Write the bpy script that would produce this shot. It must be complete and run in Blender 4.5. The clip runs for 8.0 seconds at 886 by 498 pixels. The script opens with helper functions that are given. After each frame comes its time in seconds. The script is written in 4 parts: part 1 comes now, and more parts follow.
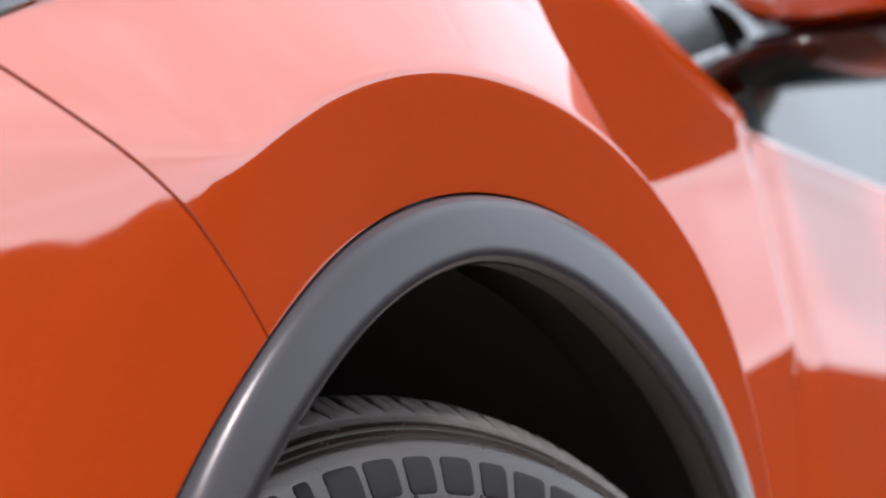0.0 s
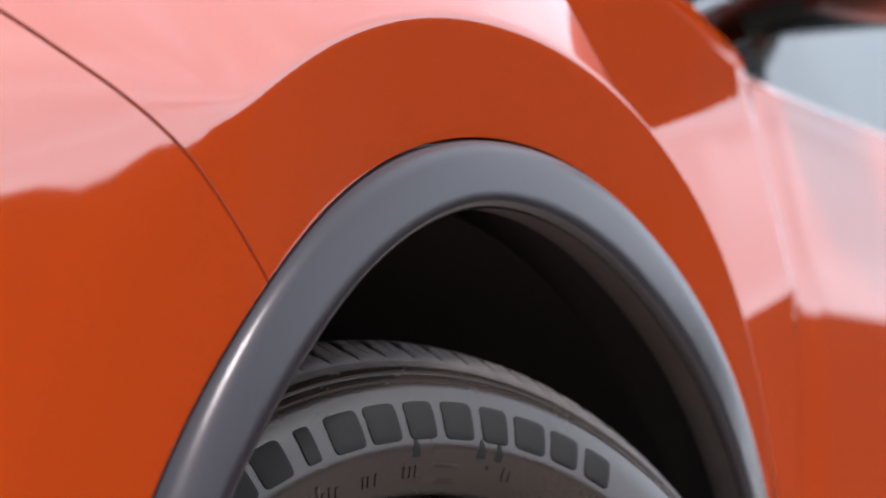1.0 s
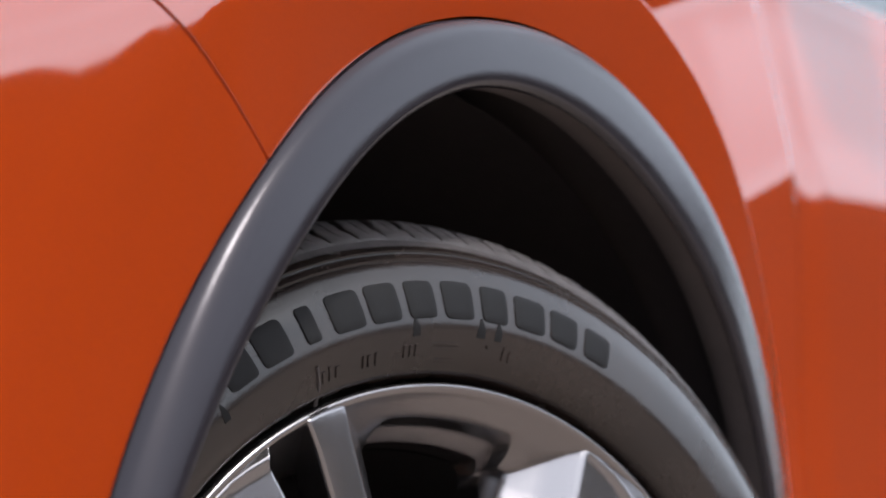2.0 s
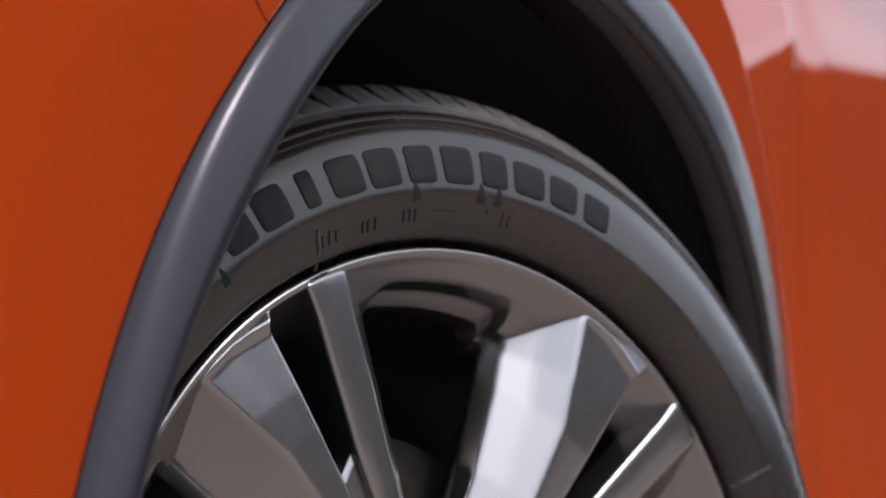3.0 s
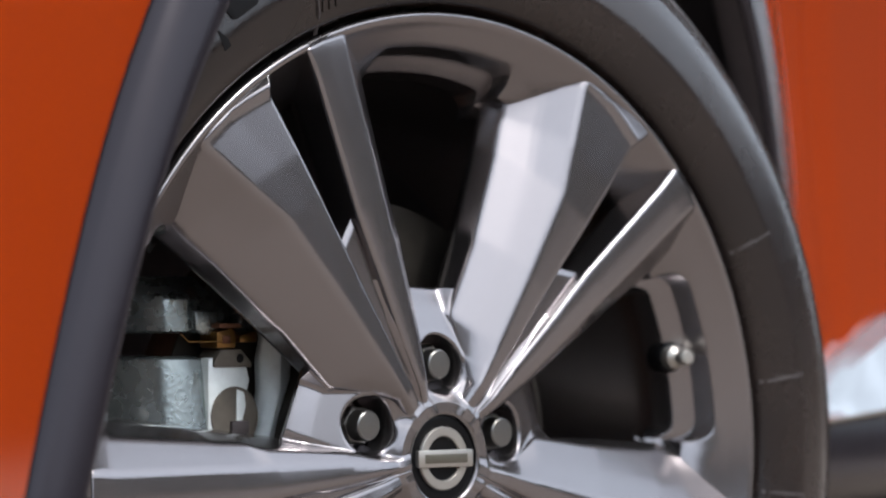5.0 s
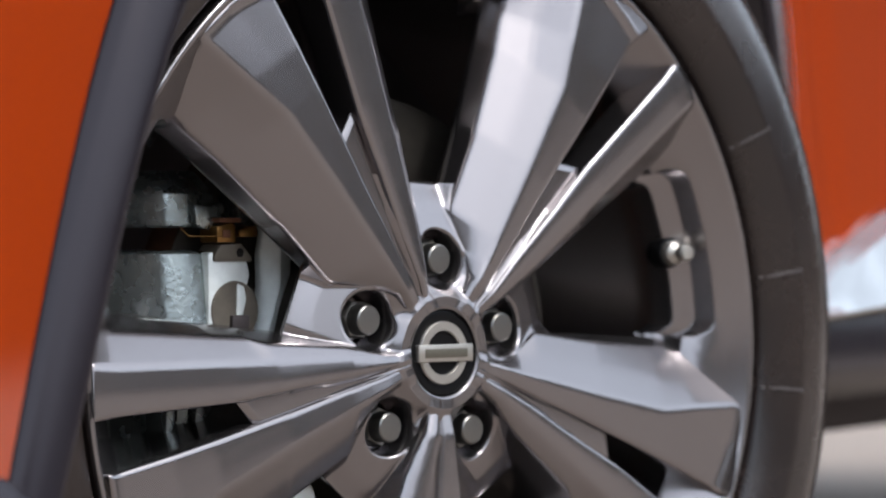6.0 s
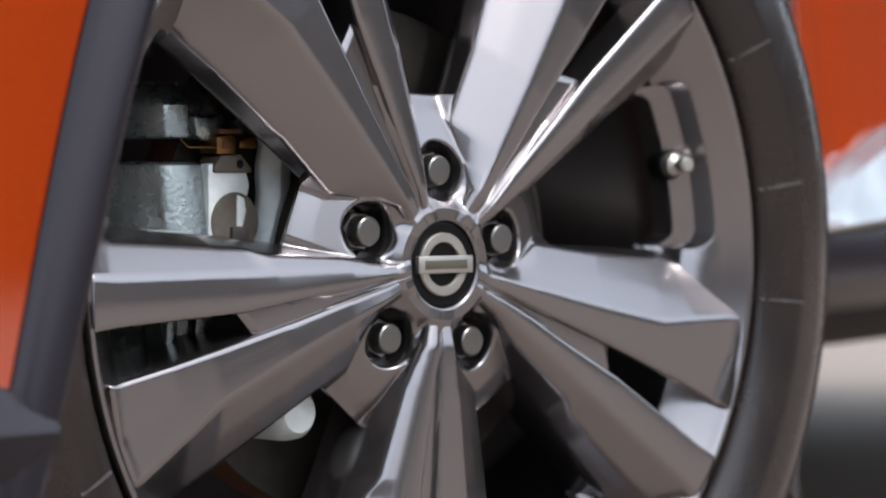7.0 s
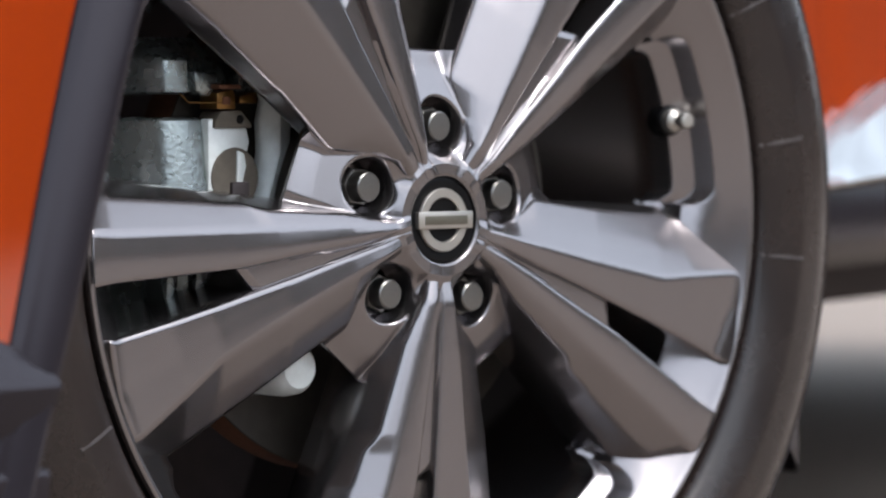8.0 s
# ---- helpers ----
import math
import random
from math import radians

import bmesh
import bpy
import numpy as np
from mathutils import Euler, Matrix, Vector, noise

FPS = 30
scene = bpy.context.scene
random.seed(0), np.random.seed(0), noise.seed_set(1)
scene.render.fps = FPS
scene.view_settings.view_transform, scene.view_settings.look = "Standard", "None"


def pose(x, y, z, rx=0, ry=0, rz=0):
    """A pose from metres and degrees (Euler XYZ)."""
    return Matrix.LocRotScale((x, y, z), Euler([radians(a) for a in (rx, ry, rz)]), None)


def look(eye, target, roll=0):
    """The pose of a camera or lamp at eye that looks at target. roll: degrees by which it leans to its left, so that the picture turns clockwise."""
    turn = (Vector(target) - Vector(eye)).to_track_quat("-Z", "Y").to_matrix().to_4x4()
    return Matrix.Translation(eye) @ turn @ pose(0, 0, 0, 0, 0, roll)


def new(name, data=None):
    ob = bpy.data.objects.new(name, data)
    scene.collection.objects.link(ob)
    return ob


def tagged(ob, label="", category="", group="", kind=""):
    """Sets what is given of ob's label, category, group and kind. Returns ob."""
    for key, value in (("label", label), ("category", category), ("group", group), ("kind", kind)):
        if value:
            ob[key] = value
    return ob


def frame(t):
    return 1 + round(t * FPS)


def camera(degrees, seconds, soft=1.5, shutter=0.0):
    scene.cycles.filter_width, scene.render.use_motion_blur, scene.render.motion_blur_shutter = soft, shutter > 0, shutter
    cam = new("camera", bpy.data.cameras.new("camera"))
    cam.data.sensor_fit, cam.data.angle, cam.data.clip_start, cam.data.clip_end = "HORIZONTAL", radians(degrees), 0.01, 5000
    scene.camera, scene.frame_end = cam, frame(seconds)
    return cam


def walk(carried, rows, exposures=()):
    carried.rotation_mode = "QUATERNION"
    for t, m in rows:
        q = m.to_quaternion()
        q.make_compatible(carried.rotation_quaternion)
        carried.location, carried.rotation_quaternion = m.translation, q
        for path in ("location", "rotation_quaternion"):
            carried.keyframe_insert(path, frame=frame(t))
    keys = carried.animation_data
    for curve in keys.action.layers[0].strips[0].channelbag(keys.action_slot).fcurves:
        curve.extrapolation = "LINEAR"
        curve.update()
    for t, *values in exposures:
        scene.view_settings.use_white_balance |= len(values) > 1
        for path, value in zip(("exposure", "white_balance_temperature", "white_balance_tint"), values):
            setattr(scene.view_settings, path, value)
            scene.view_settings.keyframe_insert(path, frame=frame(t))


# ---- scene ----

# Car frame: x towards the car's tail, y towards its far side, z up; the wheel hub stands over the origin.
HUB = 0.372          # hub height
STEER = -18.4        # the front wheel is turned

# ---------------------------------------------------------------- camera: a long lens on a tripod, tilting down
cam = camera(14.75, 8.0, soft=1.9)
cam.data.dof.use_dof = True
cam.data.dof.focus_distance = 1.98
cam.data.dof.aperture_fstop = 6.3
YAW = -60.315
TILTS = [(0.0, 9.510), (0.5, 9.354), (1.0, 8.677), (1.5, 7.838), (1.7, 7.455), (2.8, 5.205), (3.0, 4.807), (3.5, 3.905), (4.0, 2.830),
         (4.5, 1.993), (4.7, 1.69), (5.8, 0.005), (6.0, -0.346), (6.5, -1.072), (7.0, -1.686), (7.5, -2.114), (8.0, -2.359)]
PIVOT, ARM = Vector((-1.9984, -1.1444, 0.4490)), 0.2193


def eye_at(pitch):
    a, b = radians(YAW), radians(pitch)
    return PIVOT + ARM * Vector((-math.sin(a) * math.cos(b), math.cos(a) * math.cos(b), math.sin(b)))


walk(cam, [(t, pose(*eye_at(p), 90 + p, 0, YAW)) for t, p in TILTS],
     [(0.0, 1.54, 6480, 12), (0.6, 1.52, 6450, 12), (1.0, 1.48, 6400, 12), (1.7, 1.40, 6300, 12), (2.8, 1.11, 6200, 11), (4.0, 1.07, 6200, 11), (6.0, 1.14, 6200, 11), (8.0, 1.20, 6200, 11)])

# ---------------------------------------------------------------- light
world = bpy.data.worlds.new("sky")
world.use_nodes = True
scene.world = world
wn = world.node_tree.nodes
sky = wn.new("ShaderNodeTexSky")
sky.sky_type = "NISHITA"
sky.sun_disc = False
SUN_EL, SUN_AZ = 55.0, 196.0       # azimuth: degrees clockwise from +y
sky.sun_elevation, sky.sun_rotation = radians(SUN_EL), radians(SUN_AZ)
sky.dust_density, sky.air_density, sky.ozone_density = 3.5, 1.0, 1.0
wn["Background"].inputs[1].default_value = 0.15
haze = wn.new("ShaderNodeHueSaturation")      # thin white cloud over the whole sky
haze.inputs["Saturation"].default_value = 0.62
world.node_tree.links.new(sky.outputs[0], haze.inputs["Color"])
veil = wn.new("ShaderNodeMix")                  # evens the brightness out, as a high cloud layer does
veil.data_type = "RGBA"
veil.inputs["Factor"].default_value = 0.56
veil.inputs["B"].default_value = (6.3, 6.9, 7.5, 1)
world.node_tree.links.new(haze.outputs[0], veil.inputs["A"])
cloud = wn.new("ShaderNodeTexNoise")
cloud.inputs["Scale"].default_value, cloud.inputs["Detail"].default_value, cloud.inputs["Distortion"].default_value = 1.3, 7.0, 1.2
stretch = wn.new("ShaderNodeMapping")
stretch.inputs["Scale"].default_value = (1.0, 2.6, 5.0)
stretch.inputs["Rotation"].default_value = (0.3, 0.2, 0.6)
world.node_tree.links.new(wn.new("ShaderNodeTexCoord").outputs["Generated"], stretch.inputs["Vector"])
world.node_tree.links.new(stretch.outputs[0], cloud.inputs["Vector"])
wisps = wn.new("ShaderNodeMapRange")
wisps.inputs[1].default_value, wisps.inputs[2].default_value = 0.35, 0.65
wisps.inputs[3].default_value, wisps.inputs[4].default_value = 0.86, 1.10
world.node_tree.links.new(cloud.outputs["Fac"], wisps.inputs[0])
clouded = wn.new("ShaderNodeVectorMath")
clouded.operation = "SCALE"
world.node_tree.links.new(veil.outputs["Result"], clouded.inputs[0])
world.node_tree.links.new(wisps.outputs[0], clouded.inputs["Scale"])
world.node_tree.links.new(clouded.outputs[0], wn["Background"].inputs[0])
sun_data = bpy.data.lights.new("sun", "SUN")
sun_data.energy, sun_data.angle, sun_data.color = 0.95, radians(5.0), (1.0, 0.96, 0.90)
sun = new("sun", sun_data)
saz, sel = radians(SUN_AZ), radians(SUN_EL)
sun.matrix_world = look((6 * math.sin(saz) * math.cos(sel), 6 * math.cos(saz) * math.cos(sel), 6 * math.sin(sel)), (0, 0, 0))


# ---------------------------------------------------------------- materials
def material(name, colour, rough=0.5, metal=0.0, coat=0.0, coat_rough=0.03, grain=0.0, grain_scale=200.0, blotch=0.0, blotch_scale=6.0,
             bump=0.0, bump_scale=300.0, rough_var=0.0, ior=1.5, other=None):
    m = bpy.data.materials.new(name)
    m.use_nodes = True
    nt = m.node_tree
    b = nt.nodes["Principled BSDF"]
    b.inputs["Base Color"].default_value = (*colour, 1)
    b.inputs["Roughness"].default_value = rough
    b.inputs["Metallic"].default_value = metal
    b.inputs["IOR"].default_value = ior
    b.inputs["Coat Weight"].default_value = coat
    b.inputs["Coat Roughness"].default_value = coat_rough
    b.inputs["Coat IOR"].default_value = 1.5
    co = nt.nodes.new("ShaderNodeTexCoord").outputs["Object"]

    def noise_node(scale, detail=4):
        n = nt.nodes.new("ShaderNodeTexNoise")
        n.inputs["Scale"].default_value, n.inputs["Detail"].default_value = scale, detail
        nt.links.new(co, n.inputs["Vector"])
        return n.outputs["Fac"]

    col = None
    for amount, scale, target in ((blotch, blotch_scale, other), (grain, grain_scale, None)):
        if amount:
            mix = nt.nodes.new("ShaderNodeMix")
            mix.data_type, mix.blend_type = "RGBA", "MIX"
            ramp = nt.nodes.new("ShaderNodeMapRange")
            ramp.inputs[1].default_value, ramp.inputs[2].default_value = 0.35, 0.65
            ramp.inputs[3].default_value, ramp.inputs[4].default_value = 0.0, amount
            nt.links.new(noise_node(scale), ramp.inputs[0])
            nt.links.new(ramp.outputs[0], mix.inputs["Factor"])
            if col is None:
                mix.inputs["A"].default_value = (*colour, 1)
            else:
                nt.links.new(col, mix.inputs["A"])
            dark = target if target else tuple(c * 0.45 for c in colour)
            mix.inputs["B"].default_value = (*dark, 1)
            col = mix.outputs["Result"]
    if col is not None:
        nt.links.new(col, b.inputs["Base Color"])
    if rough_var:
        ramp = nt.nodes.new("ShaderNodeMapRange")
        ramp.inputs[3].default_value, ramp.inputs[4].default_value = max(rough - rough_var, 0.02), rough + rough_var
        nt.links.new(noise_node(blotch_scale * 3), ramp.inputs[0])
        nt.links.new(ramp.outputs[0], b.inputs["Roughness"])
    if bump:
        bm_node = nt.nodes.new("ShaderNodeBump")
        bm_node.inputs["Strength"].default_value, bm_node.inputs["Distance"].default_value = bump, 0.001
        nt.links.new(noise_node(bump_scale, 6), bm_node.inputs["Height"])
        nt.links.new(bm_node.outputs[0], b.inputs["Normal"])
    return m


PAINT = material("orange_paint", (0.305, 0.0310, 0.0006), 0.42, 0.10, 1.0, 0.04, grain=0.10, grain_scale=900, blotch=0.05, blotch_scale=3)
PAINT.node_tree.nodes["Principled BSDF"].inputs["Specular IOR Level"].default_value = 0.0   # all its gloss is in the clear coat
PAINT.node_tree.nodes["Principled BSDF"].inputs["Coat IOR"].default_value = 2.04
CLAD = material("grey_trim", (0.013, 0.0110, 0.0140), 0.22, 0.0, grain=0.12, grain_scale=1200, bump=0.08, bump_scale=1500, rough_var=0.05)
CLAD.node_tree.nodes["Principled BSDF"].inputs["Specular IOR Level"].default_value = 0.34
CLAD.node_tree.nodes["Principled BSDF"].inputs["Specular Tint"].default_value = (1.0, 0.94, 1.0, 1)   # faint lilac sheen
SILVER = material("wheel_silver", (0.250, 0.235, 0.239), 0.24, 0.97, 0.3, 0.10, blotch=0.04, blotch_scale=14, rough_var=0.02)
RUBBER = material("tyre_rubber", (0.0140, 0.0100, 0.0092), 0.26, 0.0, grain=0.25, grain_scale=250, blotch=0.55, blotch_scale=9, bump=0.15, bump_scale=700, rough_var=0.08, other=(0.030, 0.020, 0.016))
RUBBER.node_tree.nodes["Principled BSDF"].inputs["Specular IOR Level"].default_value = 0.46
LETTER = material("tyre_letter", (0.006, 0.0055, 0.006), 0.68, grain=0.3, grain_scale=700, bump=0.2, bump_scale=900)
LETTER.node_tree.nodes["Principled BSDF"].inputs["Specular IOR Level"].default_value = 0.22   # worn matt
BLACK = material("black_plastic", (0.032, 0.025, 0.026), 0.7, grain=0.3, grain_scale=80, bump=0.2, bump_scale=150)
LINER = material("lightened_liner", (0.090, 0.069, 0.068), 0.8, grain=0.3, grain_scale=80, blotch=0.6, blotch_scale=5, bump=0.3, bump_scale=90, other=(0.030, 0.024, 0.026))
RETURN = material("dusty_trim_edge", (0.085, 0.068, 0.066), 0.75, grain=0.3, grain_scale=400, blotch=0.5, blotch_scale=20, bump=0.2, bump_scale=500, other=(0.050, 0.040, 0.039))
# dust on the tread; on the ribs its paleness stands in for highlights
TREAD = material("dusty_lit_rubber", (0.072, 0.061, 0.060), 0.62, grain=0.5, grain_scale=300, blotch=0.6, blotch_scale=40, bump=0.35, bump_scale=450, other=(0.024, 0.019, 0.019))
GLOSS_BLACK = material("gloss_black", (0.012, 0.012, 0.014), 0.12, 0.0, 0.5)
CHROME = material("chrome", (0.46, 0.46, 0.45), 0.10, 1.0, grain=0.05, grain_scale=300)
BADGE = material("badge_silver", (0.42, 0.40, 0.365), 0.40, 0.85, grain=0.08, grain_scale=900)
NUT = material("nut_metal", (0.21, 0.206, 0.195), 0.35, 1.0, grain=0.1, grain_scale=600)
CAST = material("caliper_metal", (0.32, 0.36, 0.355), 0.27, 0.88, grain=0.2, grain_scale=150, bump=0.38, bump_scale=380, blotch=0.2, blotch_scale=30, rough_var=0.08)
ZINC = material("zinc_plate", (0.70, 0.75, 0.74), 0.42, 0.25, grain=0.2, grain_scale=150, bump=0.2, bump_scale=200, blotch=0.15, blotch_scale=30)
BRASS = material("clip_brass", (0.26, 0.14, 0.045), 0.35, 0.9, grain=0.3, grain_scale=200)
RUST = material("rusty_iron", (0.12, 0.045, 0.02), 0.7, 0.2, grain=0.5, grain_scale=150, bump=0.4, bump_scale=250)
DISC = material("disc_iron", (0.06, 0.053, 0.045), 0.45, 0.6, grain=0.4, grain_scale=90, blotch=0.3, blotch_scale=12)
CAP = material("cap_black", (0.004, 0.004, 0.0045), 0.34, grain=0.2, grain_scale=600)
CAP.node_tree.nodes["Principled BSDF"].inputs["Specular IOR Level"].default_value = 0.15
INLAY = material("badge_inlay", (0.13, 0.12, 0.095), 0.4, 0.6, grain=0.3, grain_scale=900)
PAD = material("pad_beige", (0.11, 0.095, 0.075), 0.6, 0.2, grain=0.3, grain_scale=150, blotch=0.2, blotch_scale=40)
GLASS = material("tinted_glass", (0.02, 0.03, 0.03), 0.03, 0.0, 0.0, ior=1.52)
LAMP = material("lamp_black", (0.02, 0.02, 0.022), 0.08, 0.0, 1.0)
GROUND = material("paving", (0.265, 0.212, 0.172), 0.85, grain=0.35, grain_scale=60, blotch=0.4, blotch_scale=1.2, bump=0.6, bump_scale=120, other=(0.195, 0.155, 0.126))
LEAF = material("far_foliage", (0.082, 0.062, 0.046), 0.9, blotch=0.6, blotch_scale=0.6, grain=0.5, grain_scale=4, other=(0.044, 0.038, 0.031))


# ---------------------------------------------------------------- building helpers
def smooth(bm, angle=32):
    bmesh.ops.recalc_face_normals(bm, faces=bm.faces)
    lim = radians(angle)
    for fc in bm.faces:
        fc.smooth = True
    for e in bm.edges:
        if len(e.link_faces) == 2 and e.calc_face_angle(0) > lim:
            e.smooth = False


def mesh_of(name, bm, mat, angle=32, sort=True):
    if sort:
        smooth(bm, angle)
    me = bpy.data.meshes.new(name)
    bm.to_mesh(me)
    bm.free()
    me.materials.append(mat)
    return me


def part(name, bm, mat, parent, label="", angle=32, sort=True):
    ob = new(name, mesh_of(name, bm, mat, angle, sort))
    ob.parent = parent
    if label:
        tagged(ob, label)
    return ob


def empty(name, m, parent=None):
    e = new(name)
    e.parent = parent
    e.matrix_basis = m
    return e


def sheet(bm, rows, close_u=False):
    """Quads over a grid of points, rows of equal length."""
    vs = [[bm.verts.new(p) for p in r] for r in rows]
    n = len(vs[0])
    for a, b in zip(vs, vs[1:]):
        for i in range(n - (0 if close_u else 1)):
            j = (i + 1) % n
            bm.faces.new((a[i], a[j], b[j], b[i]))
    return vs


def lathe(bm, profile, steps=96, start=0.0, turn=360.0, centre=(0, 0, 0)):
    """Turns (r, n) round the wheel axis; n is outward, so y = -n. Start and turn in degrees."""
    full = turn >= 360
    rows = []
    for r, n in profile:
        row = []
        for k in range(steps + (0 if full else 1)):
            a = radians(start + turn * k / steps)
            row.append((centre[0] + r * math.cos(a), centre[1] - n, centre[2] + r * math.sin(a)))
        rows.append(row)
    return sheet(bm, rows, close_u=full)


def loft(bm, sections, cap=True):
    vs = sheet(bm, sections, close_u=True)
    if cap:
        bm.faces.new(vs[0])
        bm.faces.new(list(reversed(vs[-1])))
    return vs


def bevel(bm, width, segments=2, angle=25):
    bmesh.ops.recalc_face_normals(bm, faces=bm.faces)
    es = [e for e in bm.edges if len(e.link_faces) == 2 and e.calc_face_angle(0) > radians(angle)]
    bmesh.ops.bevel(bm, geom=es, offset=width, segments=segments, profile=0.5, affect="EDGES", clamp_overlap=True)


def block(bm, x0, x1, y0, y1, z0, z1, width=0.0, segments=2):
    """A box with bevelled edges."""
    tmp = bmesh.new()
    vs = [tmp.verts.new((x, y, z)) for x in (x0, x1) for y in (y0, y1) for z in (z0, z1)]
    for q in ((0, 1, 3, 2), (4, 6, 7, 5), (0, 4, 5, 1), (2, 3, 7, 6), (0, 2, 6, 4), (1, 5, 7, 3)):
        tmp.faces.new([vs[i] for i in q])
    if width:
        bevel(tmp, width, segments)
    me = bpy.data.meshes.new("tmp")
    tmp.to_mesh(me)
    tmp.free()
    bm.from_mesh(me)
    bpy.data.meshes.remove(me)


def lerp(a, b, s):
    return a + (b - a) * s


def ease(a, b, v):
    s = min(1, max(0, (v - a) / (b - a)))
    return s * s * (3 - 2 * s)


# ---------------------------------------------------------------- setting
bm = bmesh.new()
sheet(bm, [[(x, y, 0) for x in (-900, -60, -12, 12, 60, 900)] for y in (-900, -60, -12, 12, 60, 900)])
ground = new("ground", mesh_of("ground", bm, GROUND))
tagged(ground, "pale brown paved ground under the car", "ground", kind="structure")

# unseen trees and low walls, two ends left open, added to shape the reflections
bm = bmesh.new()
rows = [[], []]
for k in range(1440):
    a = radians(k / 4)
    q = noise.noise((math.cos(a) * 5, math.sin(a) * 5, 0.3)), noise.noise((math.cos(a) * 16, math.sin(a) * 16, 1.7)), noise.noise((math.cos(a) * 60, math.sin(a) * 60, 2.9))
    full = ease(186, 197, k / 4) * ease(360, 353, k / 4) + ease(14, 24, k / 4) * ease(166, 155, k / 4)
    h = lerp(1.5, 9.6, full) + (0.9 * q[0] + 0.6 * q[1] + 0.15 * q[2]) * lerp(0.3, 1.0, full)
    d = 42 + 3 * noise.noise((math.cos(a) * 9, math.sin(a) * 9, 5))
    rows[0].append((d * math.cos(a), d * math.sin(a), -0.2))
    rows[1].append((d * math.cos(a), d * math.sin(a), h))
sheet(bm, rows, close_u=True)
trees = new("backdrop", mesh_of("backdrop", bm, LEAF))
tagged(trees, "unseen far brown-green belt of trees that shapes the reflections", "backdrop", kind="structure")

# ---------------------------------------------------------------- car body
car = tagged(empty("car", pose(0, 0, 0)), "glossy orange crossover car with grey wheel arch trim", "car")


def poly(c, u):
    return sum(k * u ** i for i, k in enumerate(c))


def r_outer(phi):
    """Radius of the arch trim's outer edge, phi in degrees."""
    u = radians(phi - 90)
    return poly((0.4947, -0.0424, -0.0461, 0.0067, 0.0145, 0.0012), u) - 0.0024 * ease(70, 92, phi) * ease(140, 112, phi)


def r_inner(phi):
    w = 0.042 + 0.015 * ease(100, 65, phi) - 0.014 * ease(125, 168, phi)
    return r_outer(phi) - w


CREASE = [(30, 0.520), (45, 0.5420), (53, 0.5535), (60, 0.5600), (65, 0.5640), (70, 0.5665), (75, 0.5672), (80, 0.5664), (86, 0.5646), (92, 0.5625), (99, 0.5615), (104, 0.5598), (110, 0.5573), (114, 0.5551), (118, 0.5526), (121, 0.5502),
          (124, 0.5468), (127, 0.5418), (130, 0.5368), (133, 0.5328), (136, 0.5290), (140, 0.5240), (150, 0.5140), (165, 0.5050), (200, 0.5000)]
# where the bumper's upper face begins to lean back, out from the crease
SHOULDER = [(90, 0.0), (120, 0.0), (123, 0.006), (126, 0.028), (129, 0.053), (132, 0.078), (136, 0.108), (141, 0.134), (150, 0.165), (200, 0.190)]


def r_crease(phi):
    """Radius of the flare's crease."""
    r = sum(table(CREASE, phi + e) for e in (-4, -2, 0, 2, 4)) / 5
    return max(r, r_outer(phi) + 0.02)


def table(rows, u):
    rows = sorted(rows)
    u = min(max(u, rows[0][0]), rows[-1][0])
    for (u0, v0), (u1, v1) in zip(rows, rows[1:]):
        if u <= u1:
            return lerp(v0, v1, (u - u0) / (u1 - u0))


def flow(rows, u):
    """A smooth curve through the rows of a table."""
    rows = sorted(rows)
    if u <= rows[0][0] or u >= rows[-1][0]:
        return table(rows, u)
    i = max(k for k in range(len(rows) - 1) if rows[k][0] <= u)
    (u0, v0), (u1, v1) = rows[i], rows[i + 1]

    def tangent(k):
        a, b = max(k - 1, 0), min(k + 1, len(rows) - 1)
        return (rows[b][1] - rows[a][1]) / (rows[b][0] - rows[a][0])
    w, f = u1 - u0, (u - u0) / (u1 - u0)
    return (2 * f ** 3 - 3 * f * f + 1) * v0 + (f ** 3 - 2 * f * f + f) * w * tangent(i) + (3 * f * f - 2 * f ** 3) * v1 + (f ** 3 - f * f) * w * tangent(i + 1)


def taper(x):
    return 0.55 * max(0, -0.22 - x) ** 2 + 0.5 * max(0, x - 0.25) ** 2


def nose(x):
    return 0.55 * max(0, -0.22 - x) ** 2


# door: y against z
PROFILE = [(0.30, -0.004), (0.40, 0.0010), (0.46, 0.0100), (0.52, 0.0174), (0.58, 0.0236), (0.64, 0.0278), (0.70, 0.0300), (0.78, 0.0300), (0.83, 0.0310), (0.87, 0.0360), (0.99, 0.064), (1.012, 0.068), (1.026, 0.073),
           (1.045, 0.12), (1.070, 0.30)]
# the fender's ridge, from the door forward: z against x
RIDGE = [(0.630, 1.026), (0.600, 1.036), (0.555, 1.046), (0.470, 1.065), (0.413, 1.079), (0.364, 1.088), (0.100, 1.110), (-0.300, 1.060), (-0.650, 0.960)]


def base_y(x, z):
    """The body side without the flare."""
    if x > 0.617:
        return flow(PROFILE, z)
    panel = table([(0.10, 0.100), (0.22, 0.082), (0.30, 0.077), (0.38, 0.074), (0.46, 0.070), (0.52, 0.068), (0.62, 0.067)], x)   # upright panel under the ridge
    foot = lerp(0.949, 1.004, (x - 0.44) / 0.175)          # its lower edge
    slope = panel - 0.25 * max(0, foot - z) - 0.10 * max(0, z - foot)
    y = max(0.030 - 0.03 * ease(0.42, 0.20, x), slope)
    # the door flares out towards its foot; the panels ahead of it do not
    y = lerp(y, lerp(0.030, flow(PROFILE, z), ease(0.40, 0.60, x)), ease(0.72, 0.58, z))
    return y + nose(x) - 0.03 * ease(0.2, -0.3, x)


